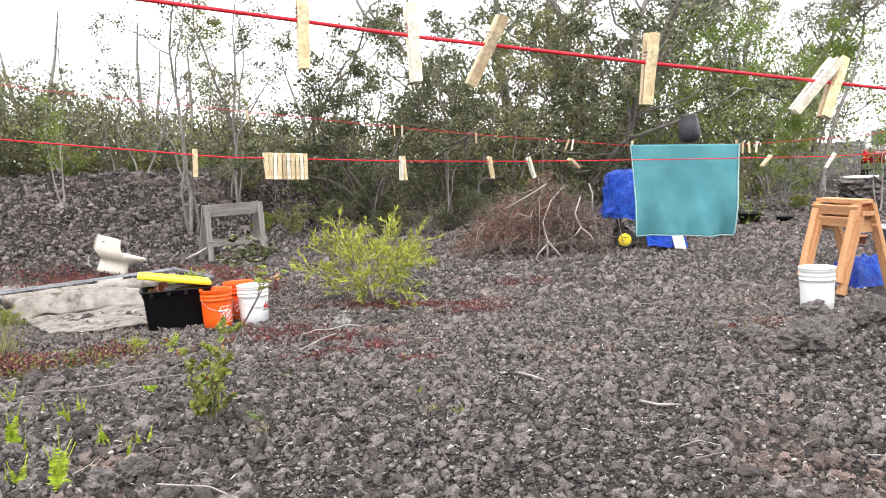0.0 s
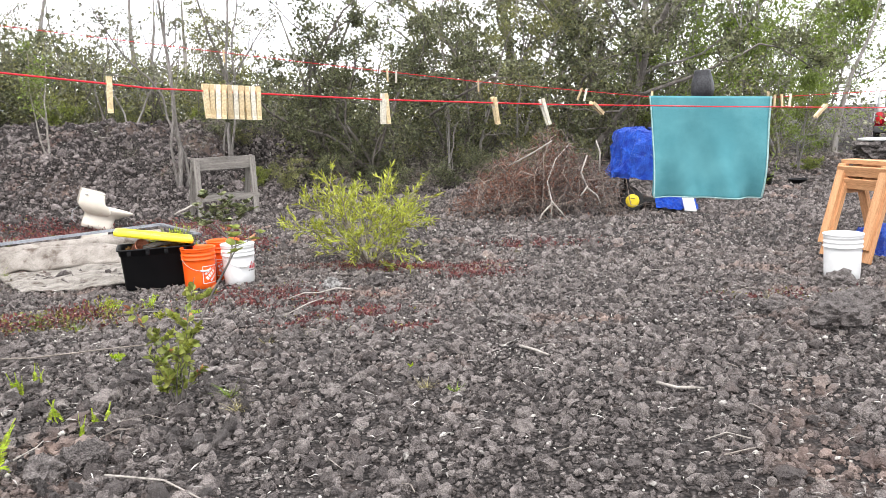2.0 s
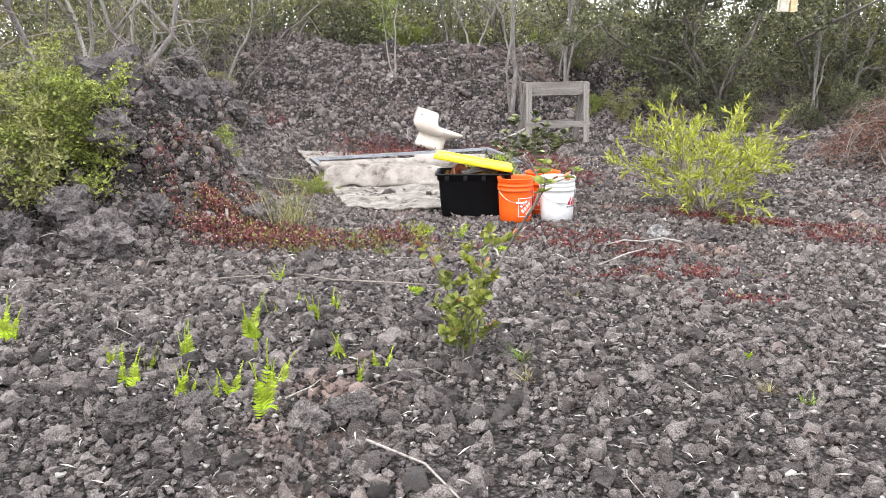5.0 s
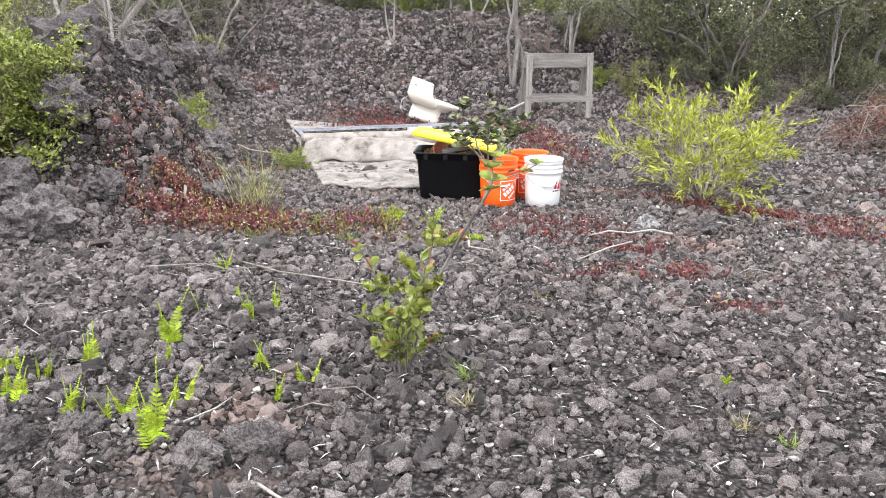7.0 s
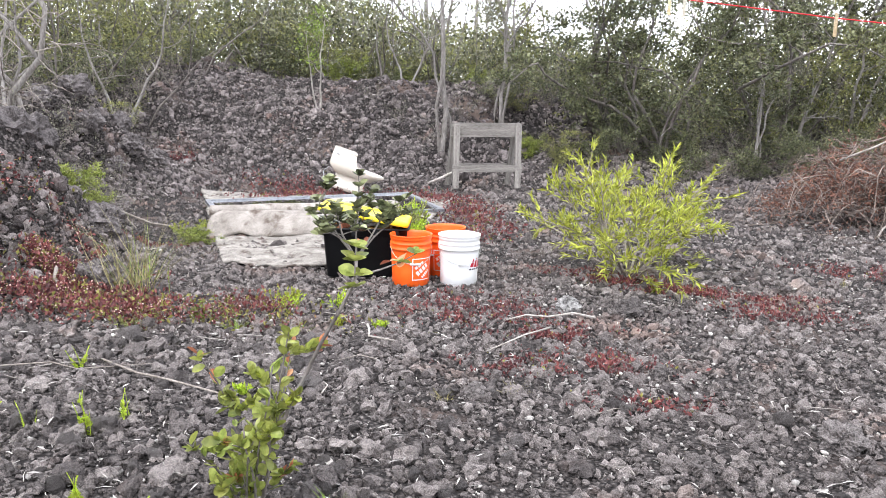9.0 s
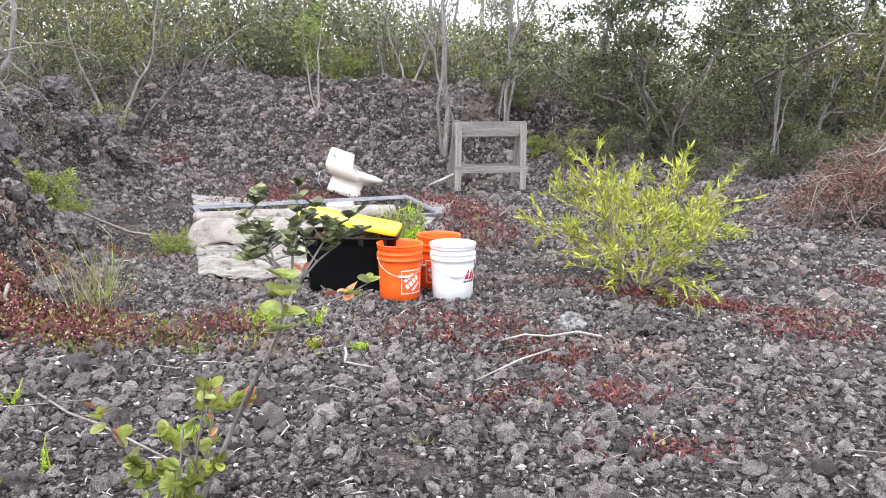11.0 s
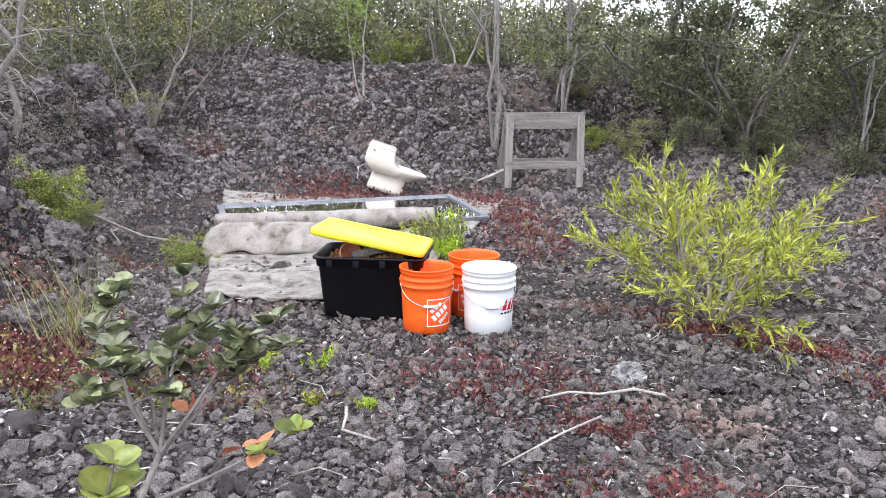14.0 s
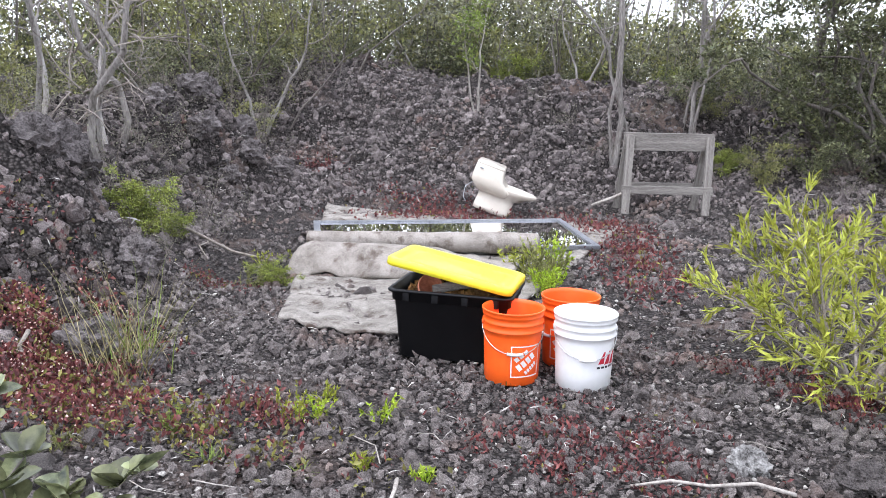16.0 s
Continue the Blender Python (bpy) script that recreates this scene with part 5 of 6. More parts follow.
def willow_bush():
    root = thing("willow_bush", "bright yellow green narrow leaved bush on the gravel", "bush", on(-0.72, 8.12))
    rng, npr = random.Random(15), np.random.default_rng(15)
    wood, tw = Build(), []
    for k in range(19):
        a = 2 * math.pi * k / 19 + rng.uniform(-0.2, 0.2)
        out = rng.uniform(0.5, 1.35)
        st = wander((0.03 * math.cos(a), 0.03 * math.sin(a), 0), (out * math.cos(a), out * math.sin(a), rng.uniform(0.75, 1.2)), rng.uniform(0.75, 1.02), 7, 0.13, rng, -0.015)
        part("stem", Build().tube(st, [0.011 - 0.0011 * i for i in range(8)], 5), TWIG, root)
        for q in range(12):
            i = rng.randint(2, 6)
            d = (st[i + 1] - st[i]).normalized() + Vector((rng.gauss(0, 0.6), rng.gauss(0, 0.6), rng.gauss(0.15, 0.4)))
            t = wander(st[i], d, rng.uniform(0.16, 0.36), 4, 0.15, rng)
            wood.tube(t, [0.0035, 0.003, 0.0025, 0.002, 0.0015], 3, False)
            tw.append(t)
        tw.append(st[4:])
    low = wander((0.02, -0.02, 0.02), (0.35, -0.75, 0.35), 0.42, 5, 0.1, rng, -0.08)
    wood.tube(low, 0.005, 4)
    tw += [low[1:]] * 4
    part("twig_mass", wood, TWIG, root)
    part("foliage", leaves_along(tw, 22, 0.076, 0.18, npr, 0.25), WILLOW, root, smooth=False)


willow_bush()


# ---- sapling by the path ----
def sapling():
    root = thing("ohia_sapling", "young ohia sapling with round leaves and pale stem", "sapling")
    rng, npr = random.Random(8), np.random.default_rng(8)
    z0 = float(gz(-1.29, 4.12))
    stem = [(-1.29, 4.12, z0 - 0.03), (-1.26, 4.19, 0.22), (-1.19, 4.23, 0.40), (-1.08, 4.21, 0.60), (-0.99, 4.19, 0.74), (-0.985, 4.25, 0.80), (-1.03, 4.34, 0.83)]
    part("stem", Build().tube(stem, [0.0075, 0.007, 0.0062, 0.0056, 0.005, 0.0048, 0.0045], 7), DARKBARK, root)
    fork = Vector(stem[-1])
    limbs = [[(-1.05, 4.38, 0.90), (-1.06, 4.42, 0.97), (-1.08, 4.46, 1.06)], [(-1.09, 4.36, 0.88), (-1.13, 4.36, 0.93), (-1.17, 4.37, 0.99)], [(-1.10, 4.40, 0.87), (-1.16, 4.43, 0.89), (-1.22, 4.46, 0.91)],
             [(-1.01, 4.40, 0.89), (-1.00, 4.44, 0.93), (-0.985, 4.48, 0.965)], [(-1.07, 4.33, 0.90), (-1.08, 4.33, 0.94), (-1.09, 4.33, 0.985)], [(-1.02, 4.44, 0.88), (-1.01, 4.49, 0.90), (-1.00, 4.53, 0.93)]]
    whorls = []
    for path in limbs:
        pts = [fork] + [Vector(p) for p in path]
        part("limb", Build().tube(pts, [0.0036, 0.003, 0.0024, 0.0016], 5, False), DARKBARK, root)
        whorls += [pts[2].lerp(pts[3], k / 3) for k in range(4)]
        for q in range(3):
            tw = wander(pts[rng.choice((1, 2, 3))], (rng.gauss(0, 1), rng.gauss(0, 1), 0.7), 0.07, 3, 0.2, rng)
            part("twig", Build().tube(tw, [0.002, 0.0018, 0.0015, 0.0012], 4, False), DARKBARK, root)
            whorls += [tw[2], tw[3]]

    def pairs(points, leaf, count, up):
        """Round leaves in crossed pairs round the twig."""
        ps, ds = [], []
        for k, p in enumerate(points):
            for q in range(count):
                a = 2 * math.pi * q / count + 1.57 * k / 2 + rng.uniform(-0.35, 0.35)
                ps.append(p[:])
                ds.append((math.cos(a), math.sin(a), up + rng.gauss(0, 0.3)))
        ps, ds = np.array(ps), np.array(ds)
        sz = leaf * npr.uniform(0.65, 1.2, (len(ps), 1)) * np.array([[1, 0.82, 1.6]])
        return scatter(*LEAF8, ps, frames_of(ds, 0.25, npr), sz)

    side = [Vector(stem[5]), Vector((-0.96, 4.36, 0.80)), Vector((-0.93, 4.44, 0.81)), Vector((-0.90, 4.49, 0.83))]
    part("limb", Build().tube(side, [0.0034, 0.003, 0.0024, 0.0018], 5, False), DARKBARK, root)
    fresh = [Vector((-0.955, 4.17, 0.79)), Vector((-0.945, 4.165, 0.825)), Vector((-0.955, 4.18, 0.86)), Vector((-0.96, 4.20, 0.895))]
    part("twig", Build().tube([Vector(stem[4])] + fresh, [0.004, 0.0032, 0.0026, 0.002, 0.0014], 5, False), DARKBARK, root)
    part("dark_leaves", pairs(whorls, 0.032, 5, 0.55), SEED_DARK, root, "dark green round leaves")
    part("fresh_leaves", pairs(fresh, 0.046, 5, 0.3), SEEDLING, root, "fresh green round leaves")
    part("side_leaves", pairs(side[2:], 0.034, 4, 0.4), SEEDLING, root, "fresh green round leaves")
    part("red_leaves", pairs([Vector((-1.05, 4.42, 0.86)), side[2] + Vector((-0.035, 0, 0.0)), side[2]], 0.042, 2, 0.1), SEED_RED, root, "young red leaves")


def low_bush():
    root = thing("seedling_bush", "small leafy bush with yellow green and reddish leaves", "bush", on(-1.27, 4.12))
    rng, npr = random.Random(18), np.random.default_rng(18)
    wood, tw = Build(), []
    for k in range(8):
        a = rng.uniform(0, 6.28)
        st = wander((0.02 * math.cos(a), 0.02 * math.sin(a), -0.02), (0.28 * math.cos(a), 0.28 * math.sin(a), 1), rng.uniform(0.34, 0.66), 5, 0.1, rng)
        wood.tube(st, [0.005, 0.0045, 0.004, 0.003, 0.0025, 0.002], 4)
        tw.append(st[1:])
        for q in range(3):
            t = wander(st[rng.randint(1, 4)], (rng.gauss(0, 1), rng.gauss(0, 1), 0.9), rng.uniform(0.06, 0.13), 2, 0.2, rng)
            wood.tube(t, 0.002, 3, False)
            tw.append(t)
    part("branchwork", wood, DARKBARK, root)
    part("foliage", leaves_along(tw, 17, 0.040, 0.68, npr, 0.4, 1.6, 0.1, LEAF8), SEEDLING, root)
    part("red_leaves", leaves_along(tw[::5], 5, 0.034, 0.6, npr, 0.5, 1.3, 0.5, LEAF8), SEED_RED, root, "orange red young leaves")
    part("yellow_leaves", leaves_along(tw[1::4], 4, 0.036, 0.6, npr, 0.4, 1.4, 0.3, LEAF8), WILLOW, root, "yellow green leaves")


sapling()
low_bush()


# ---- ferns ----
def fern(x, y, seed, fronds, size, group="sword ferns", mat=FERN):
    root = thing("sword_fern", "small bright green sword fern between lava stones", "fern", on(x, y, 0, 0.02), group)
    rng = random.Random(seed)
    for k in range(fronds):
        a = rng.uniform(0, 6.28)
        h = size * rng.uniform(0.7, 1.25)
        path = wander((rng.uniform(-.03, .03), rng.uniform(-.03, .03), 0), (math.cos(a) * 0.28, math.sin(a) * 0.28, 1), h, 9, 0.05, rng, -0.03)
        side = Vector((-math.sin(a + 1.0), math.cos(a + 1.0), 0))
        b = Build().tube(path, [0.0022 - 0.00015 * i for i in range(10)], 3, False)
        for i in range(19):
            t = 0.08 + 0.90 * i / 18
            q = t * 9
            j = min(int(q), 8)
            p = path[j].lerp(path[j + 1], q - j)
            d = (path[j + 1] - path[j]).normalized()
            w = size * 0.165 * math.sin(min(1, 0.25 + t * 1.1) * math.pi) ** 0.6 * (1 - 0.35 * t) + 0.004
            for s in (1, -1):
                e = (side * s + d * 0.3 + Vector((0, 0, rng.uniform(-.1, .25)))).normalized()
                n2 = d * min(0.0042, h * 0.019)
                b.add([p - n2, p + e * w * 0.5 - n2 * 1.2, p + e * w, p + e * w * 0.5 + n2 * 1.2, p + n2], [(0, 1, 2, 3, 4)])
        part("frond", b, mat, root, smooth=False)
    return root


for i, (x, y, f, s) in enumerate([(-2.6, 3.55, 2, .13), (-2.35, 3.37, 3, .16), (-2.42, 3.57, 2, .17), (-2.35, 3.69, 3, .2), (-2.12, 3.41, 3, .17), (-1.96, 3.44, 3, .14), (-1.7, 3.34, 3, .24), (-1.84, 3.59, 2, .16), (-2.26, 4.03, 3, .2),
                                  (-2.4, 4.34, 2, .13), (-2.18, 4.44, 2, .17), (-2.16, 4.6, 2, .14), (-1.77, 3.97, 2, .12), (-1.59, 3.76, 1, .11), (-1.55, 3.93, 1, .1), (-2.13, 3.86, 1, .12), (-2.37, 4.59, 1, .1), (-2.81, 5.03, 2, .12), (-3.28, 3.58, 4, .18)]):
    fern(x, y, i, f + 1, s)


def herb(x, y, seed, size, mat, name, label, stems=8, leaf=0.02, aspect=0.4, per=12, category="plant", wide=0.5):
    root = thing(name, label, category, on(x, y, 0, 0.01), "small plants")
    rng, npr = random.Random(seed), np.random.default_rng(seed)
    wood, tw = Build(), []
    for k in range(stems):
        a = rng.uniform(0, 6.28)
        st = wander((rng.gauss(0, size * .15), rng.gauss(0, size * .15), 0), (wide * math.cos(a), wide * math.sin(a), 1), size * rng.uniform(.6, 1.1), 4, 0.12, rng)
        wood.tube(st, [0.002, 0.0018, 0.0016, 0.0014, 0.001], 3, False)
        tw.append(st)
    part("stalk", wood, mat, root)
    part("foliage", leaves_along(tw, per, leaf, aspect, npr, 0.4, 1.3, 0.1), mat, root, smooth=False)
    return root


for i, (x, y, s, m) in enumerate([(-2.56, 6.3, .19, WILLOW), (-2.50, 6.38, .15, FERN), (-2.59, 6.54, .10, WILLOW), (-2.28, 6.55, .13, FERN), (-2.06, 6.17, .08, WILLOW), (-1.83, 6.24, .07, FERN), (-4.82, 8.26, .16, WILLOW), (-4.4, 7.75, .18, OLIVE),
                                  (-2.84, 5.95, .13, GRASS), (-3.05, 5.6, .10, OLIVE), (-1.9, 5.0, .05, FERN), (-0.2, 4.6, .04, FERN), (-4.7, 8.5, .12, WILLOW)]):
    herb(x, y, 200 + i, s, m, "weed", "small leafy green weed growing in the gravel", 9, 0.024, 0.45, 13)


for i, (x, y, s, m) in enumerate([(-2.88, 9.05, .28, OLIVE), (-2.98, 9.45, .34, FERN), (-2.72, 8.85, .22, FERN), (-2.95, 9.25, .32, OLIVE), (-3.12, 9.2, .26, WILLOW)]):
    herb(x, y, 260 + i, s, m, "weed_clump", "lush green weed clump beside the glass door", 26, 0.04, 0.35, 18)


def tuft(x, y, seed, blades, size, mat, label, name="grass_tuft", sway=0.5):
    root = thing(name, label, "grass", on(x, y, 0, 0.01), "grass tufts")
    rng = random.Random(seed)
    b = Build()
    for k in range(blades):
        a = rng.uniform(0, 6.28)
        p = wander((rng.gauss(0, size * .12), rng.gauss(0, size * .12), 0), (sway * math.cos(a), sway * math.sin(a), 1), size * rng.uniform(.5, 1.1), 5, 0.1, rng, -0.10 * sway)
        w = Vector((-math.sin(a), math.cos(a), 0)) * 0.0035
        vs = [q + w * (1 - i / 5) for i, q in enumerate(p)] + [q - w * (1 - i / 5) + Vector((0, 0, .001)) for i, q in enumerate(p)]
        b.add(vs, [(i, i + 1, 7 + i, 6 + i) for i in range(5)])
    part("clump", b, mat, root, smooth=False)


tuft(-3.53, 6.2, 1, 90, 0.62, DRYGRASS, "tall half dry grass clump on the bank")
tuft(-3.58, 6.28, 2, 40, 0.6, GRASS, "tall green grass blades in the clump")
for i, (x, y, s) in enumerate([(-2.55, 5.88, .12), (-2.4, 5.95, .1), (-0.85, 5.5, .09), (-1.05, 4.2, .12), (-0.95, 4.0, .1), (-0.1, 4.25, .09), (0.05, 4.22, .07), (-1.1, 5.3, .08), (2.3, 6.0, .1), (-2.2, 6.0, .09), (-3.0, 5.7, .1), (0.75, 8.6, .08), (5.4, 14.2, .3), (5.0, 14.0, .25)]):
    tuft(x, y, 20 + i, 34, s, DRYGRASS if i % 3 else GRASS, "low thin grass tuft in the gravel", sway=0.9)


# ---- red ground cover ----
def cover(x, y, rx, ry, rz, n, seed, green=0.12, dots=0.0, h=0.014, lift=0.0):
    rng = np.random.default_rng(seed)
    r = np.sqrt(rng.random(n)) * (1 + 0.35 * rng.normal(size=n))
    a = rng.uniform(0, 6.283, n)
    u, v = 1.5 * rx * r * np.cos(a), 1.5 * ry * r * np.sin(a)
    c, s = math.cos(radians(rz)), math.sin(radians(rz))
    px, py = x + u * c - v * s, y + u * s + v * c
    cl = np.array([noise.noise(Vector((float(p) * 5, float(q) * 5, seed))) for p, q in zip(px, py)])
    ok = cl > -0.12
    px, py = px[ok], py[ok]
    n = len(px)
    p = np.stack([px, py, gz(px, py) + rng.uniform(0.006, 0.03 + lift, n)], 1)
    d = rng.normal(size=(n, 3)) + np.array([0, 0, 0.9])
    sz = h * rng.uniform(0.7, 1.8, (n, 1)) * np.array([[1.5, 0.8, 1]])
    g = rng.random(n)
    rot = frames_of(d, 0.9, rng)
    root = tagged(part("ground_cover", scatter(*LEAF4, p[g >= green], rot[g >= green], sz[g >= green]), REDSUC, smooth=False), "creeping red succulent mat spreading over gravel", "ground cover", kind="stuff")
    if (g < green).any():
        part("green_shoots", scatter(*LEAF4, p[g < green], rot[g < green], sz[g < green]), GREENSUC, root, smooth=False)
    if dots:
        k = int(n * dots)
        q = p[:k] + np.array([0, 0, 0.02])
        part("flowers", scatter(*OCTA[0], q, spin(k, rng), rng.uniform(0.003, 0.007, (k, 3))), PINKDOT, root)


for i, (x, y, rx, ry, rz, n, g, dt) in enumerate([(-3.92, 6.0, .34, .27, -20, 7500, .16, .13), (-3.45, 5.9, .40, .14, 0, 1900, .25, .08), (-2.75, 5.98, .55, .13, 8, 1300, .55, .03), (-3.3, 5.75, .3, .12, 5, 800, .3, .06), (-0.75, 8.0, .42, .14, -15, 2200, .1, 0), (-0.3, 7.85, .35, .12, -10, 1500, .05, 0),
                                                  (-1.46, 6.93, .34, .2, 0, 1600, .05, 0), (-1.5, 6.6, .25, .12, 0, 700, .05, 0), (-0.9, 6.5, .20, .10, 30, 900, .05, 0), (-0.62, 6.03, .24, .13, 20, 1100, .05, 0), (-1.05, 5.8, .13, .07, 0, 400, .05, 0), (0.25, 7.43, .3, .14, 10, 900, .05, 0),
                                                  (-5.6, 11.6, .5, .25, 0, 1000, .05, 0), (-3.5, 11.5, .45, .3, -30, 1200, .05, 0), (-2.75, 10.4, .22, .5, 20, 1000, .08, 0), (-2.25, 9.5, .2, .4, 15, 600, .1, 0), (0.95, 9.0, .4, .2, 0, 1100, .02, 0), (0.25, 7.75, .25, .1, 0, 500, .02, 0),
                                                  (-7.45, 11.7, .2, .12, 0, 350, .02, 0), (-5.0, 11.0, .6, .25, 30, 1500, .05, 0), (-2.7, 6.2, .2, .1, 0, 500, .1, .05), (-0.3, 5.6, .2, .1, 20, 350, .05, 0), (-4.6, 7.6, .25, .15, 0, 500, .2, 0), (2.4, 6.1, .3, .15, 0, 400, .2, 0)]):
    cover(x, y, rx, ry, rz, n, 300 + i, g, dt, 0.015 if dt else (0.02 if y > 9 else 0.012), lift=0.08 if dt else (0.05 if y > 9 else 0.0))


# ---- sticks and fallen wood ----
def stick(pts, r, label="dry bleached stick lying on the gravel", mat=BLEACHED, name="stick", lift=0.028):
    p = [(x, y, float(gz(x, y)) + lift + dz) for x, y, dz in pts]
    b = Build().tube(p, [0.8 * r * (1 - 0.5 * i / len(p)) for i in range(len(p))], 6)
    return tagged(part(name, b, mat), label, "stick", "fallen sticks")


stick([(-0.74, 6.88, 0.0), (-0.86, 6.82, 0.02), (-0.99, 6.74, 0.012), (-1.10, 6.66, 0.02), (-1.22, 6.6, 0.0)], 0.010)
stick([(-0.92, 6.5, 0.03), (-1.0, 6.25, 0.03), (-1.12, 5.94, 0.0)], 0.007)
stick([(-1.85, 6.10, 0.02), (-1.80, 6.02, 0.015), (-1.76, 5.93, 0.0), (-1.60, 5.90, 0.01)], 0.010)
stick([(0.98, 4.06, 0.015), (1.05, 3.98, 0.02), (1.17, 3.97, 0.0)], 0.011)
stick([(0.43, 4.88, 0.01), (0.49, 4.76, 0.02), (0.56, 4.67, 0.0)], 0.012)
stick([(-1.25, 3.25, 0.01), (-1.0, 3.15, 0.03), (-0.8, 3.0, 0.01)], 0.006)
stick([(-3.92, 5.98, 0.10), (-3.86, 5.9, 0.08), (-3.74, 5.88, 0.03), (-3.55, 5.83, 0.02)], 0.015, "twisted bleached root wood on the bank", TWIG)
stick([(-5.88, 8.12, 0.08), (-5.5, 8.1, 0.10), (-5.1, 8.22, 0.06), (-4.72, 8.3, 0.02)], 0.018, "long grey dead branch on the bank", TWIG)
stick([(-5.3, 8.15, 0.08), (-5.1, 7.9, 0.10), (-4.95, 7.85, 0.06)], 0.009, "forked grey dead branch on the bank", TWIG)
stick([(-2.75, 5.10, 0.0), (-2.35, 4.88, 0.05), (-2.08, 4.75, 0.10), (-1.72, 4.54, 0.17), (-1.40, 4.36, 0.23)], 0.007, "long bare twig leaning into the small bush", TWIG)
stick([(-3.1, 4.75, 0.01), (-2.85, 4.9, 0.02), (-2.7, 4.9, 0.0), (-2.45, 5.1, 0.01)], 0.0045, mat=TWIG)
rk = random.Random(77)
for k in range(130):
    x, y = rk.uniform(-3.6, 3.2), rk.uniform(2.9, 9.5)
    if -3.9 < x < -1.5 and y > 7.0:
        continue
    a, ln = rk.uniform(0, 6.28), rk.uniform(0.06, 0.26)
    stick([(x, y, 0.0), (x + ln * .5 * math.cos(a), y + ln * .5 * math.sin(a), 0.012), (x + ln * math.cos(a + .3), y + ln * math.sin(a + .3), 0.0)], rk.uniform(0.0022, 0.005), "thin dry twig on the gravel", TWIG if k % 2 else BLEACHED, "twig", 0.022)


def driftwood_tree(x, y, rz, s, seed):
    """Bleached dead tree leaning out from the bank."""
    root = thing("dead_tree", "bleached leaning dead tree with broken limbs", "tree", on(x, y, rz, 0.1) @ Matrix.Scale(s, 4), "dead trees")
    rng = random.Random(seed)
    b = Build()
    main = [(0, 0, 0), (0.10, 0, 0.45), (0.02, 0.04, 0.85), (-0.35, 0.06, 1.25), (-0.45, 0.1, 1.75), (-0.15, 0.1, 2.3), (0.2, 0.05, 2.9)]
    b.tube(main, [0.045, 0.04, 0.036, 0.032, 0.028, 0.02, 0.01], 8)
    b.tube([(-0.33, 0.06, 1.22), (-0.05, 0.0, 1.55), (0.35, -0.05, 1.95), (0.6, 0, 2.5)], [0.026, 0.022, 0.017, 0.008], 7)
    part("trunk", b, BARK, root)
    t = Build()
    for k in range(60):
        p = Vector(rng.choice(main[2:])) + Vector((rng.gauss(0, .1), rng.gauss(0, .1), rng.gauss(0, .15)))
        t.tube(wander(p, (rng.gauss(0, 1), rng.gauss(0, 1), rng.gauss(0.2, 0.6)), rng.uniform(.3, 1.0), 4, 0.25, rng), [0.010, 0.008, 0.006, 0.004, 0.002], 4, False)
    part("twig_mass", t, TWIG, root)


driftwood_tree(-6.35, 7.95, 200, 0.85, 3)
driftwood_tree(-7.2, 8.7, 60, 0.8, 4)
driftwood_tree(-6.0, 6.2, 120, 0.75, 6)
for x, y, sc in [(-5.2, 6.9, 0.5), (-5.6, 6.5, 0.55), (-4.9, 7.4, 0.4), (-6.3, 7.2, 0.7), (-5.9, 8.6, 0.6), (-7.0, 8.9, 0.8), (-8.0, 10.9, 0.7), (-5.2, 14.1, 0.4), (-5.7, 14.3, 0.35), (-4.4, 13.6, 0.4), (-4.3, 14.5, 0.55)]:
    plant(S_BRUSH, x, y, sc, x * 100)


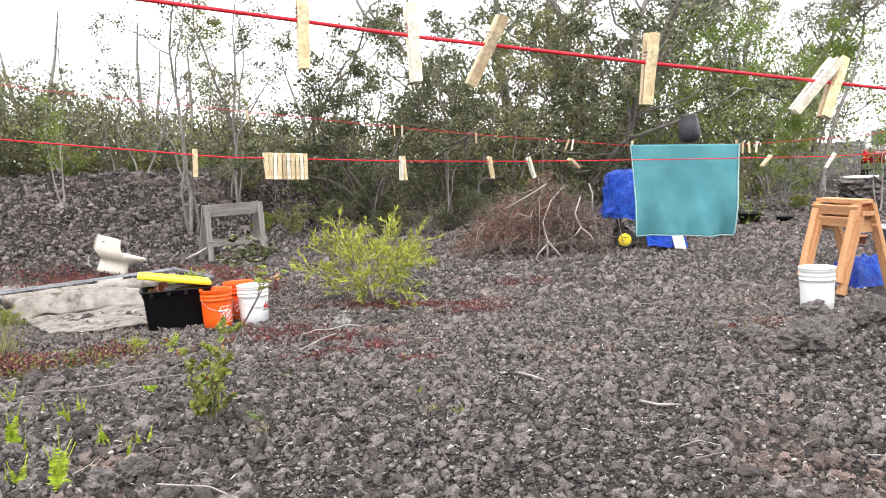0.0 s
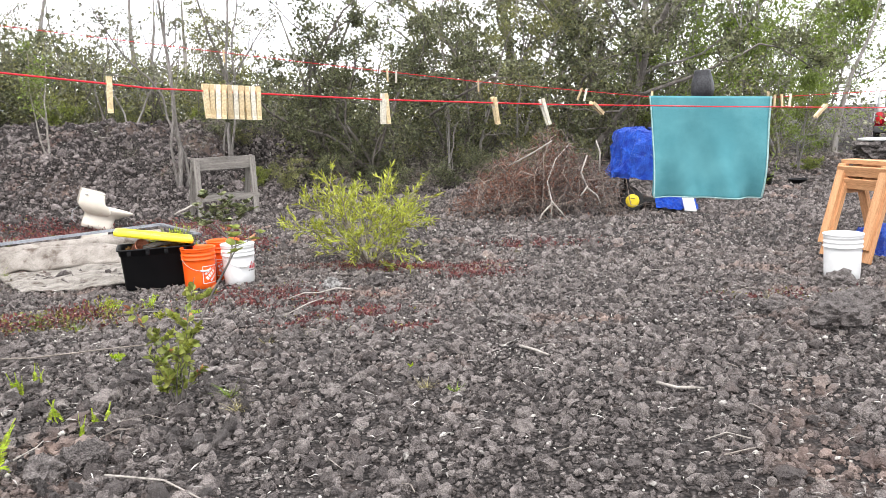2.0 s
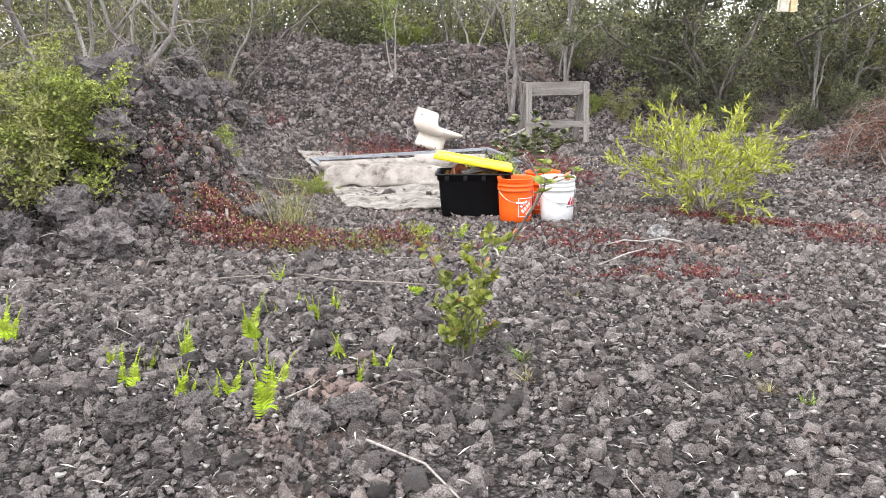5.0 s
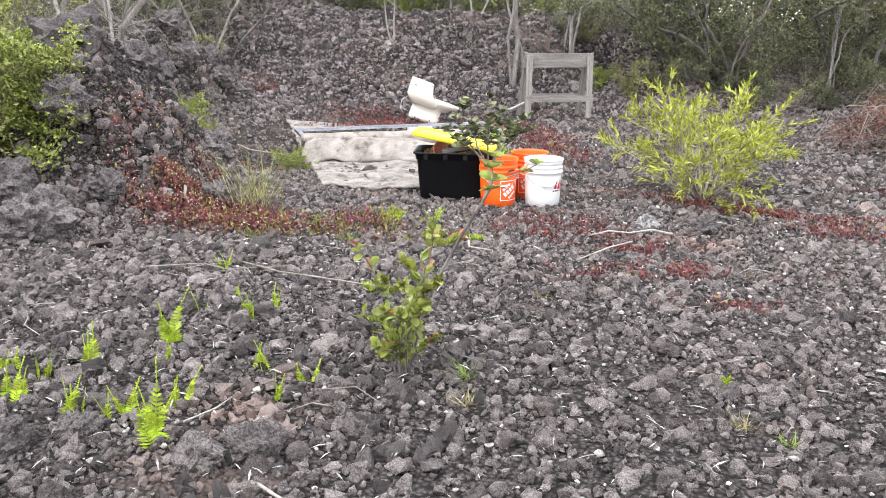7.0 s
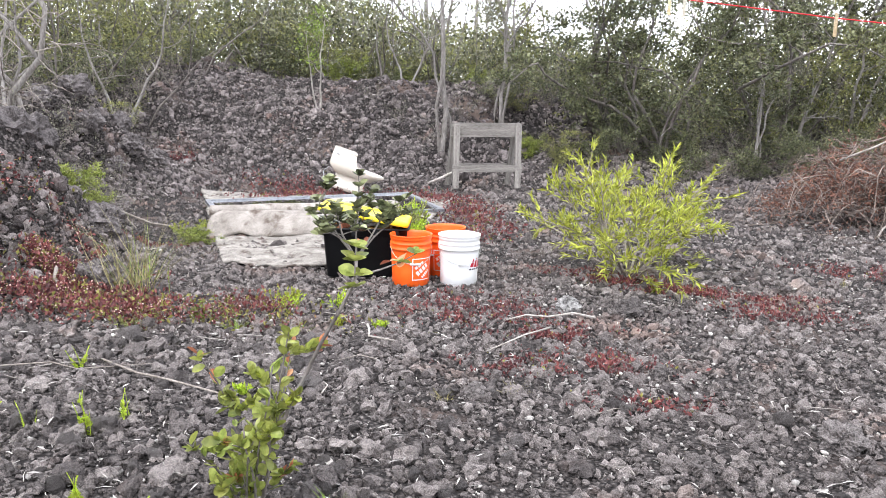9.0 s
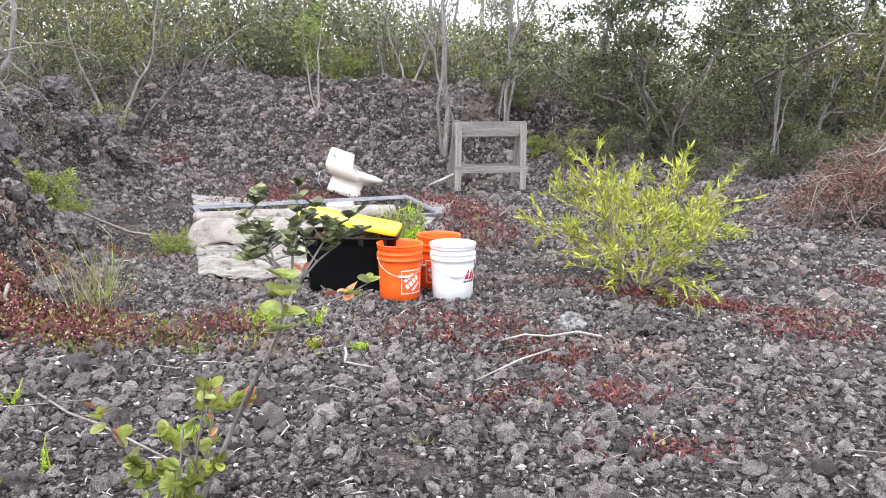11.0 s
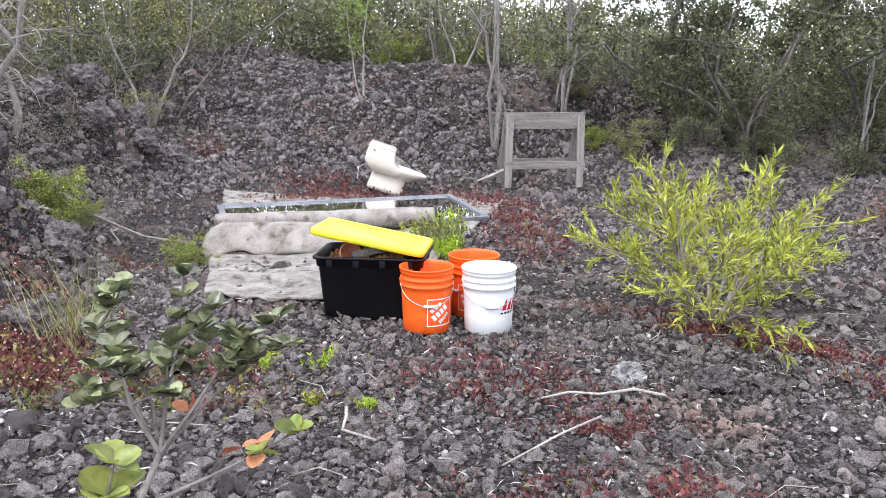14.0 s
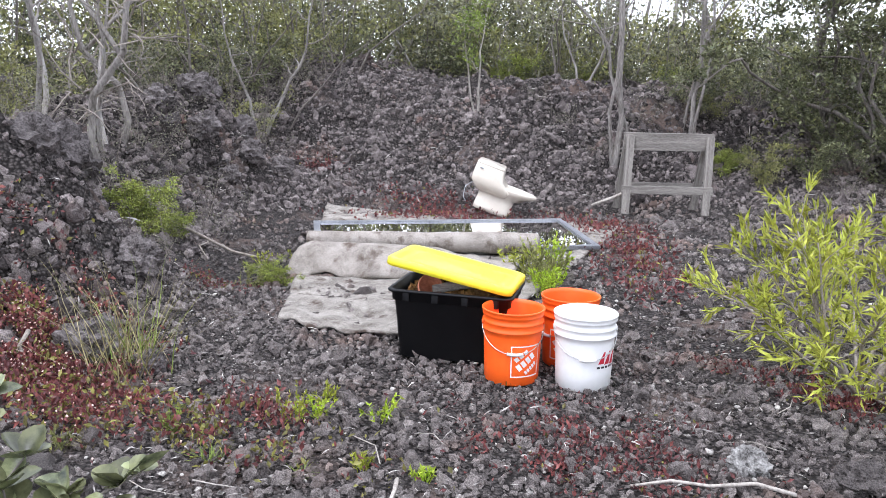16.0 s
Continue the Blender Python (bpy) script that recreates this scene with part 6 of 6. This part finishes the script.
# ---- brush pile ----
def brush_pile():
    root = thing("brush_pile", "heap of dry cut branches with rusty leaves", "brush pile", on(1.42, 11.75))
    rng, npr = random.Random(33), np.random.default_rng(33)

    def dome(u, v):
        return 0.92 * max(0.0, 1 - (u / 1.35) ** 2 - (v / 0.9) ** 2) ** 0.75 * (1 + 0.75 * noise.noise(Vector((u * 2.4, v * 2.4, 3))) + 0.3 * noise.noise(Vector((u * 6, v * 6, 8))))

    tw = Build()
    for k in range(1500):
        u, v = rng.gauss(0.05, 0.55), rng.gauss(0, 0.38)
        top = dome(u, v)
        p = Vector((u, v, top * rng.uniform(0.2, 1.0)))
        d = Vector((rng.gauss(0, 1), rng.gauss(0, 1), rng.gauss(0.05, 0.6)))
        path = wander(p, d, rng.uniform(0.18, 0.62), 4, 0.34, rng, -0.02)
        for q in path:
            q.z = max(0.01, min(q.z, dome(q.x, q.y) + 0.06 + 0.16 * rng.random()))
        r = rng.uniform(0.0028, 0.008)
        tw.tube(path, [r, r * .9, r * .75, r * .55, r * .35], 3, False)
    tagged(part("twig_mass", tw, BRUSHWOOD, root), kind="stuff")
    n = 7500
    u, v = npr.normal(-0.05, 0.62, n), npr.normal(0, 0.42, n)
    z = np.array([dome(a, c) for a, c in zip(u, v)])
    ok = (z > 0.02) & (npr.random(n) < np.clip(0.9 - 0.55 * (u + 0.2), 0.12, 1))
    p = np.stack([u, v, z * npr.uniform(0.35, 1.04, n)], 1)[ok]
    part("dry_leaves", scatter(*LEAF4, p, spin(len(p), npr), npr.uniform(0.03, 0.075, (len(p), 1)) * np.array([[1, .28, 1]])), REDTWIG, root, "rusty brown dry leaves", smooth=False)
    pale = Build()
    for a in ([(0.0, -0.85, 0.03), (0.02, -0.78, 0.25), (-0.02, -0.66, 0.5), (0.12, -0.5, 0.78), (0.35, -0.3, 0.98)], [(0.02, -0.78, 0.25), (0.12, -0.86, 0.12), (0.2, -0.9, 0.02)], [(0.0, -0.8, 0.2), (-0.12, -0.88, 0.1), (-0.16, -0.9, 0.02)],
              [(0.5, -0.72, 0.4), (0.42, -0.7, 0.6), (0.52, -0.6, 0.82)], [(0.5, -0.72, 0.4), (0.62, -0.74, 0.3), (0.66, -0.76, 0.2)], [(0.5, -0.72, 0.42), (0.4, -0.76, 0.3)], [(-0.5, -0.3, 0.7), (-0.2, -0.35, 0.85), (0.1, -0.3, 1.02)], [(0.7, -0.5, 0.6), (0.72, -0.45, 0.85), (0.68, -0.4, 1.0)]):
        pale.tube(a, [0.013 - 0.002 * i for i in range(len(a))], 5)
    part("forked_branch", pale, BLEACHED, root, "bleached forked branches")


brush_pile()


# ---- grill under a tarp ----
def covered_grill():
    root = thing("covered_grill", "barbecue grill cart under a crumpled blue tarp", "grill", pose(2.93, 11.75, float(gz(2.93, 11.75)), 0, 0, -8))
    part("firebox", Build().box(0.75, 0.5, 0.34, pose(0.05, 0, 0.72), 0.04), BLACKMETAL, root)
    for x in (-0.33, 0.38):
        for y in (-0.2, 0.2):
            part("leg", Build().box(0.035, 0.035, 0.56, pose(x, y, 0.29), 0.004), BLACKMETAL, root)
    part("shelf", Build().box(0.78, 0.42, 0.03, pose(0.02, 0, 0.14), 0.005), BLACKMETAL, root)
    for y in (-0.26, 0.26):
        w = part("wheel", Build().lathe([(0.10, -0.02), (0.138, -0.026), (0.155, -0.012), (0.155, 0.012), (0.138, 0.026), (0.10, 0.02)], 28, pose(-0.27, y, 0.155, 90)), RUBBER, root)
        part("hub", Build().lathe([(0.02, -0.034), (0.06, -0.03), (0.10, -0.018), (0.10, 0.018), (0.06, 0.03), (0.02, 0.034)], 24, pose(-0.27, y, 0.155, 90)), YELLOWHUB, w, "yellow wheel hub")
    b, rings = Build(), []
    for i, (z, sx, sy) in enumerate([(0.46, 0.50, 0.37), (0.52, 0.51, 0.38), (0.62, 0.47, 0.35), (0.74, 0.46, 0.34), (0.86, 0.45, 0.33), (0.98, 0.43, 0.32), (1.06, 0.40, 0.30), (1.10, 0.37, 0.28), (1.125, 0.30, 0.2), (1.13, 0.1, 0.08)]):
        ring = []
        for j in range(64):
            a = 2 * math.pi * j / 64
            c, s = math.cos(a), math.sin(a)
            q = Vector((math.copysign(abs(c) ** 0.6, c) * sx, math.copysign(abs(s) ** 0.6, s) * sy, z))
            k = 0.10 * noise.noise(Vector((c * 3, s * 3, z * 5))) + 0.07 * abs(noise.noise(Vector((c * 7, s * 7, z * 9)))) + 0.03 * noise.noise(Vector((c * 16, s * 16, z * 18)))
            ring.append((q.x * (1 + k * 2.0) - 0.05, q.y * (1 + k * 2.0), z + k * 0.6 - 0.10 * (1 if i < 2 else 0) * max(0, c)))
        rings.append(ring)
    part("tarp", b.loft(rings, False), TARP, root, "crumpled blue tarp", smooth=False)
    low, n = Build(), 22
    vs = []
    for i in range(n + 1):
        for j in range(9):
            u, v = i / n, j / 8
            p = Vector((0.02 + 0.55 * u, -0.30 - 0.22 * v, 0.06 + 0.20 * (1 - v) * (1 - 0.4 * u)))
            vs.append(p + Vector((0, 0, 0.05 * noise.noise(p * 9) + 0.03 * noise.noise(p * 19))))
    low.add(vs, [(i * 9 + j, (i + 1) * 9 + j, (i + 1) * 9 + j + 1, i * 9 + j + 1) for i in range(n) for j in range(8)])
    part("tarp_tail", low, TARP, root, "loose end of the blue tarp", smooth=False)
    part("bag", Build().box(0.16, 0.05, 0.24, pose(0.45, -0.50, 0.12, -35, 10, 25), 0.012), WHITE, root, "white paper sack")


covered_grill()


def hooded_pole():
    root = thing("covered_lamp", "black plastic bag tied over a post top", "bag", pose(3.95, 12.7, float(gz(3.95, 12.7)), 0, 0, 0))
    part("post", Build().tube([(0, 0, -0.1), (0.01, 0, 0.8), (0, 0, 1.55)], 0.022, 8), GREYWOOD, root)
    rings = []
    for z, r in [(1.50, 0.05), (1.52, 0.125), (1.56, 0.155), (1.64, 0.172), (1.74, 0.160), (1.84, 0.135), (1.90, 0.118), (1.93, 0.122), (1.94, 0.10), (1.935, 0.03)]:
        rings.append([(r * math.cos(a) * (1 + 0.10 * noise.noise(Vector((math.cos(a) * 3, math.sin(a) * 3, z * 5)))), r * math.sin(a) * (1 + 0.1 * noise.noise(Vector((math.cos(a) * 3, math.sin(a) * 3, z * 5 + 9)))), z) for a in [2 * math.pi * j / 28 for j in range(28)]])
    part("bag", Build().loft(rings), BLACKBAG, root, "wrinkled black plastic bag")
    part("bulb_stem", Build().lathe([(0.02, 1.42), (0.035, 1.44), (0.02, 1.46), (0.02, 1.50)], 12), WHITE, root)


hooded_pole()


# ---- far side of the yard ----
def planter(x, y, r, h, mat, label, name="planter", group="planters"):
    root = thing(name, label, "planter", on(x, y, 0, 0.01), group)
    part("pot", Build().lathe([(r * .78, 0), (r * .8, 0.005), (r * .97, h * .9), (r * 1.04, h * .9), (r * 1.04, h), (r * .95, h), (r * .9, h * .82), (0.001, h * .82)], 28), mat, root)
    return root


planter(5.55, 14.45, 0.20, 0.22, BLACKP, "low round black plastic planter on the gravel")
planter(6.3, 14.7, 0.16, 0.10, BLACKP, "shallow black plant tray on the gravel")
planter(5.85, 10.1, 0.33, 0.30, GALV, "galvanised steel wash tub on the gravel", "wash_tub", "")
planter(5.6, 10.75, 0.10, 0.13, CLAY, "small terracotta pot beside the wash tub")
herb(5.55, 14.45, 501, 0.75, BRIGHT, "potted_shrub", "drooping green plant behind the planter", 12, 0.07, 0.3, 16, wide=0.7)
ball = part("ball", Build().lathe([(0.125 * math.sin(math.pi * i / 16) + 0.0005, 0.125 - 0.125 * math.cos(math.pi * i / 16)) for i in range(17)], 28), TURQ)
ball.matrix_basis = pose(5.88, 10.0, float(gz(5.88, 10.0)) + 0.235)
tagged(ball, "turquoise plastic ball sitting in the wash tub", "ball")


def tarp_heap(x, y):
    n = 26
    vs = []
    for i in range(n + 1):
        for j in range(n + 1):
            u, v = i / n * 2 - 1, j / n * 2 - 1
            p = Vector((u * 0.30, v * 0.25, 0))
            e = max(0.0, 1 - max(abs(u), abs(v)) ** 3)
            z = e * (0.23 + 0.10 * noise.noise(Vector((u * 2.2, v * 2.2, 5))) + 0.06 * noise.noise(Vector((u * 6, v * 6, 2)))) + 0.01
            vs.append((p.x + 0.04 * noise.noise(Vector((u * 3, v * 3, 8))), p.y, z))
    b = Build().add(vs, [(i * (n + 1) + j, (i + 1) * (n + 1) + j, (i + 1) * (n + 1) + j + 1, i * (n + 1) + j + 1) for i in range(n) for j in range(n)])
    ob = part("crumpled_tarp", b, TARP, smooth=False)
    ob.matrix_basis = on(x, y, 20, 0.0)
    tagged(ob, "crumpled blue tarp heap behind the sawhorses", "tarp")


tarp_heap(4.12, 7.85)


def cairn():
    root = thing("stone_cairn", "round stacked lava stone pillar with white slab top", "cairn", on(9.05, 17.3) @ Matrix.Scale(1.1, 4))
    rng = random.Random(12)
    for lay in range(5):
        for k in range(9):
            a = 2 * math.pi * (k + 0.5 * (lay % 2)) / 9
            tv, tf = CLINKER[(lay * 9 + k) % 8]
            ob = part("stone", (tv * np.array([0.13, 0.11, 0.075]), tf), STONE1, root, smooth=False)
            ob.matrix_basis = pose(0.27 * math.cos(a), 0.27 * math.sin(a), 0.05 + 0.105 * lay, 0, 0, math.degrees(a) + rng.uniform(-20, 20))
    part("core", Build().lathe([(0.24, 0), (0.22, 0.5)], 14), STONE1, root)
    part("slab", Build().lathe([(0.30, 0.535), (0.315, 0.54), (0.315, 0.575), (0.30, 0.58), (0.001, 0.582)], 30), WHITE, root, "white round slab")


cairn()


def suv(x, y, rz):
    root = thing("parked_suv", "parked dark red and white off-road car", "car", on(x, y, rz, 0.02))

    def body_ring(px, w, z0, z1):
        return [(px, -w, z0 + .05), (px, -w - .02, (z0 + z1) / 2), (px, -w + .02, z1 - .03), (px, -w + .08, z1), (px, w - .08, z1), (px, w - .02, z1 - .03), (px, w + .02, (z0 + z1) / 2), (px, w, z0 + .05), (px, w - .06, z0), (px, -w + .06, z0)]

    part("body", Build().loft([body_ring(-2.2, .78, .45, .98), body_ring(-2.1, .84, .40, 1.02), body_ring(0.6, .86, .38, 1.04), body_ring(1.2, .85, .40, 1.0), body_ring(2.05, .80, .42, .93), body_ring(2.2, .72, .48, .85)]), CARRED, root)

    def cab(px, w, z1):
        return [(px, -w, 1.0), (px, -w + .10, z1 - .05), (px, -w + .18, z1), (px, w - .18, z1), (px, w - .10, z1 - .05), (px, w, 1.0)]

    part("cabin", Build().loft([cab(-2.14, .80, 1.16), cab(-1.95, .82, 1.70), cab(-1.8, .82, 1.76), cab(0.2, .82, 1.76), cab(0.55, .80, 1.66), cab(1.05, .76, 1.06)]), CARWHITE, root)
    for s in (-1, 1):
        for x0, x1 in ((-1.78, -0.85), (-0.75, 0.05), (0.15, 0.62)):
            b = Build().add([(x0, s * .812, 1.10), (x1, s * .812, 1.10), (x1 - .04, s * .745, 1.60), (x0 + .02, s * .745, 1.60), (x0, s * .80, 1.10), (x1, s * .80, 1.10), (x1 - .04, s * .73, 1.60), (x0 + .02, s * .73, 1.60)], [(0, 1, 2, 3), (7, 6, 5, 4), (0, 4, 5, 1), (1, 5, 6, 2), (2, 6, 7, 3), (3, 7, 4, 0)])
            part("side_window", b, CARGLASS, root, smooth=False)
        part("tail_light", Build().box(0.06, 0.16, 0.34, pose(-2.2, s * .72, 0.86), 0.015), TAILLIGHT, root, "red tail light")
        for px in (-1.35, 1.35):
            w = part("wheel", Build().lathe([(0.20, -.1), (0.33, -.1), (0.36, -.06), (0.36, .06), (0.33, .1), (0.20, .1)], 28, pose(px, s * .76, 0.36, 90)), RUBBER, root)
            part("rim", Build().lathe([(0.05, -.09), (0.2, -.07), (0.2, .07), (0.05, .09)], 20, pose(px, s * .77, 0.36, 90)), GALV, w)
    part("rear_window", Build().box(0.03, 1.16, 0.46, pose(-2.075, 0, 1.40, 0, 18, 0), 0.01), CARGLASS, root)
    part("bumper", Build().box(0.18, 1.7, 0.2, pose(-2.27, 0, 0.52), 0.03), CARGREY, root, "dark grey bumper")
    part("number_plate", Build().box(0.012, 0.32, 0.14, pose(-2.215, 0.05, 0.78), 0.004), WHITE, root)


suv(14.75, 26.3, 62)
stake_tree = make_tree("young_tree", "young pale stemmed tree beside the stone pillar", 61, 2.2, 2, 5, 4, 10, 0.06, 0.5, BLEACHED, BRIGHT, 0.4, 0.03, 0.13, lean=0.2)
stake_tree.matrix_basis = on(8.9, 16.2)
tagged(copy_thing(stake_tree, on(-6.45, 13.9, 40) @ Matrix.Scale(0.85, 4)), "thin young tree with fresh leaves on the bank")


# ---- single stones nearest the path ----
near = random.Random(99)
meshes = [data_of("stone", (tv, tf), STONE1, smooth=False) for tv, tf in CLINKER]
for k in range(300):
    x, y = near.uniform(-3.4, 2.6), near.uniform(2.9, 5.6)
    if x > -0.9 and near.random() < 0.6:
        x = near.uniform(-3.2, -0.9)
    ob = new("stone", meshes[k % 8])
    r = min(0.055, 0.024 * math.exp(near.gauss(0, 0.32)))
    ob.matrix_basis = pose(x, y, float(gz(x, y)) + r * 0.45, near.uniform(0, 360), near.uniform(0, 360), near.uniform(0, 360)) @ Matrix.Diagonal((r, r * near.uniform(.7, 1), r * near.uniform(.6, .95), 1))
    ob.parent = ground
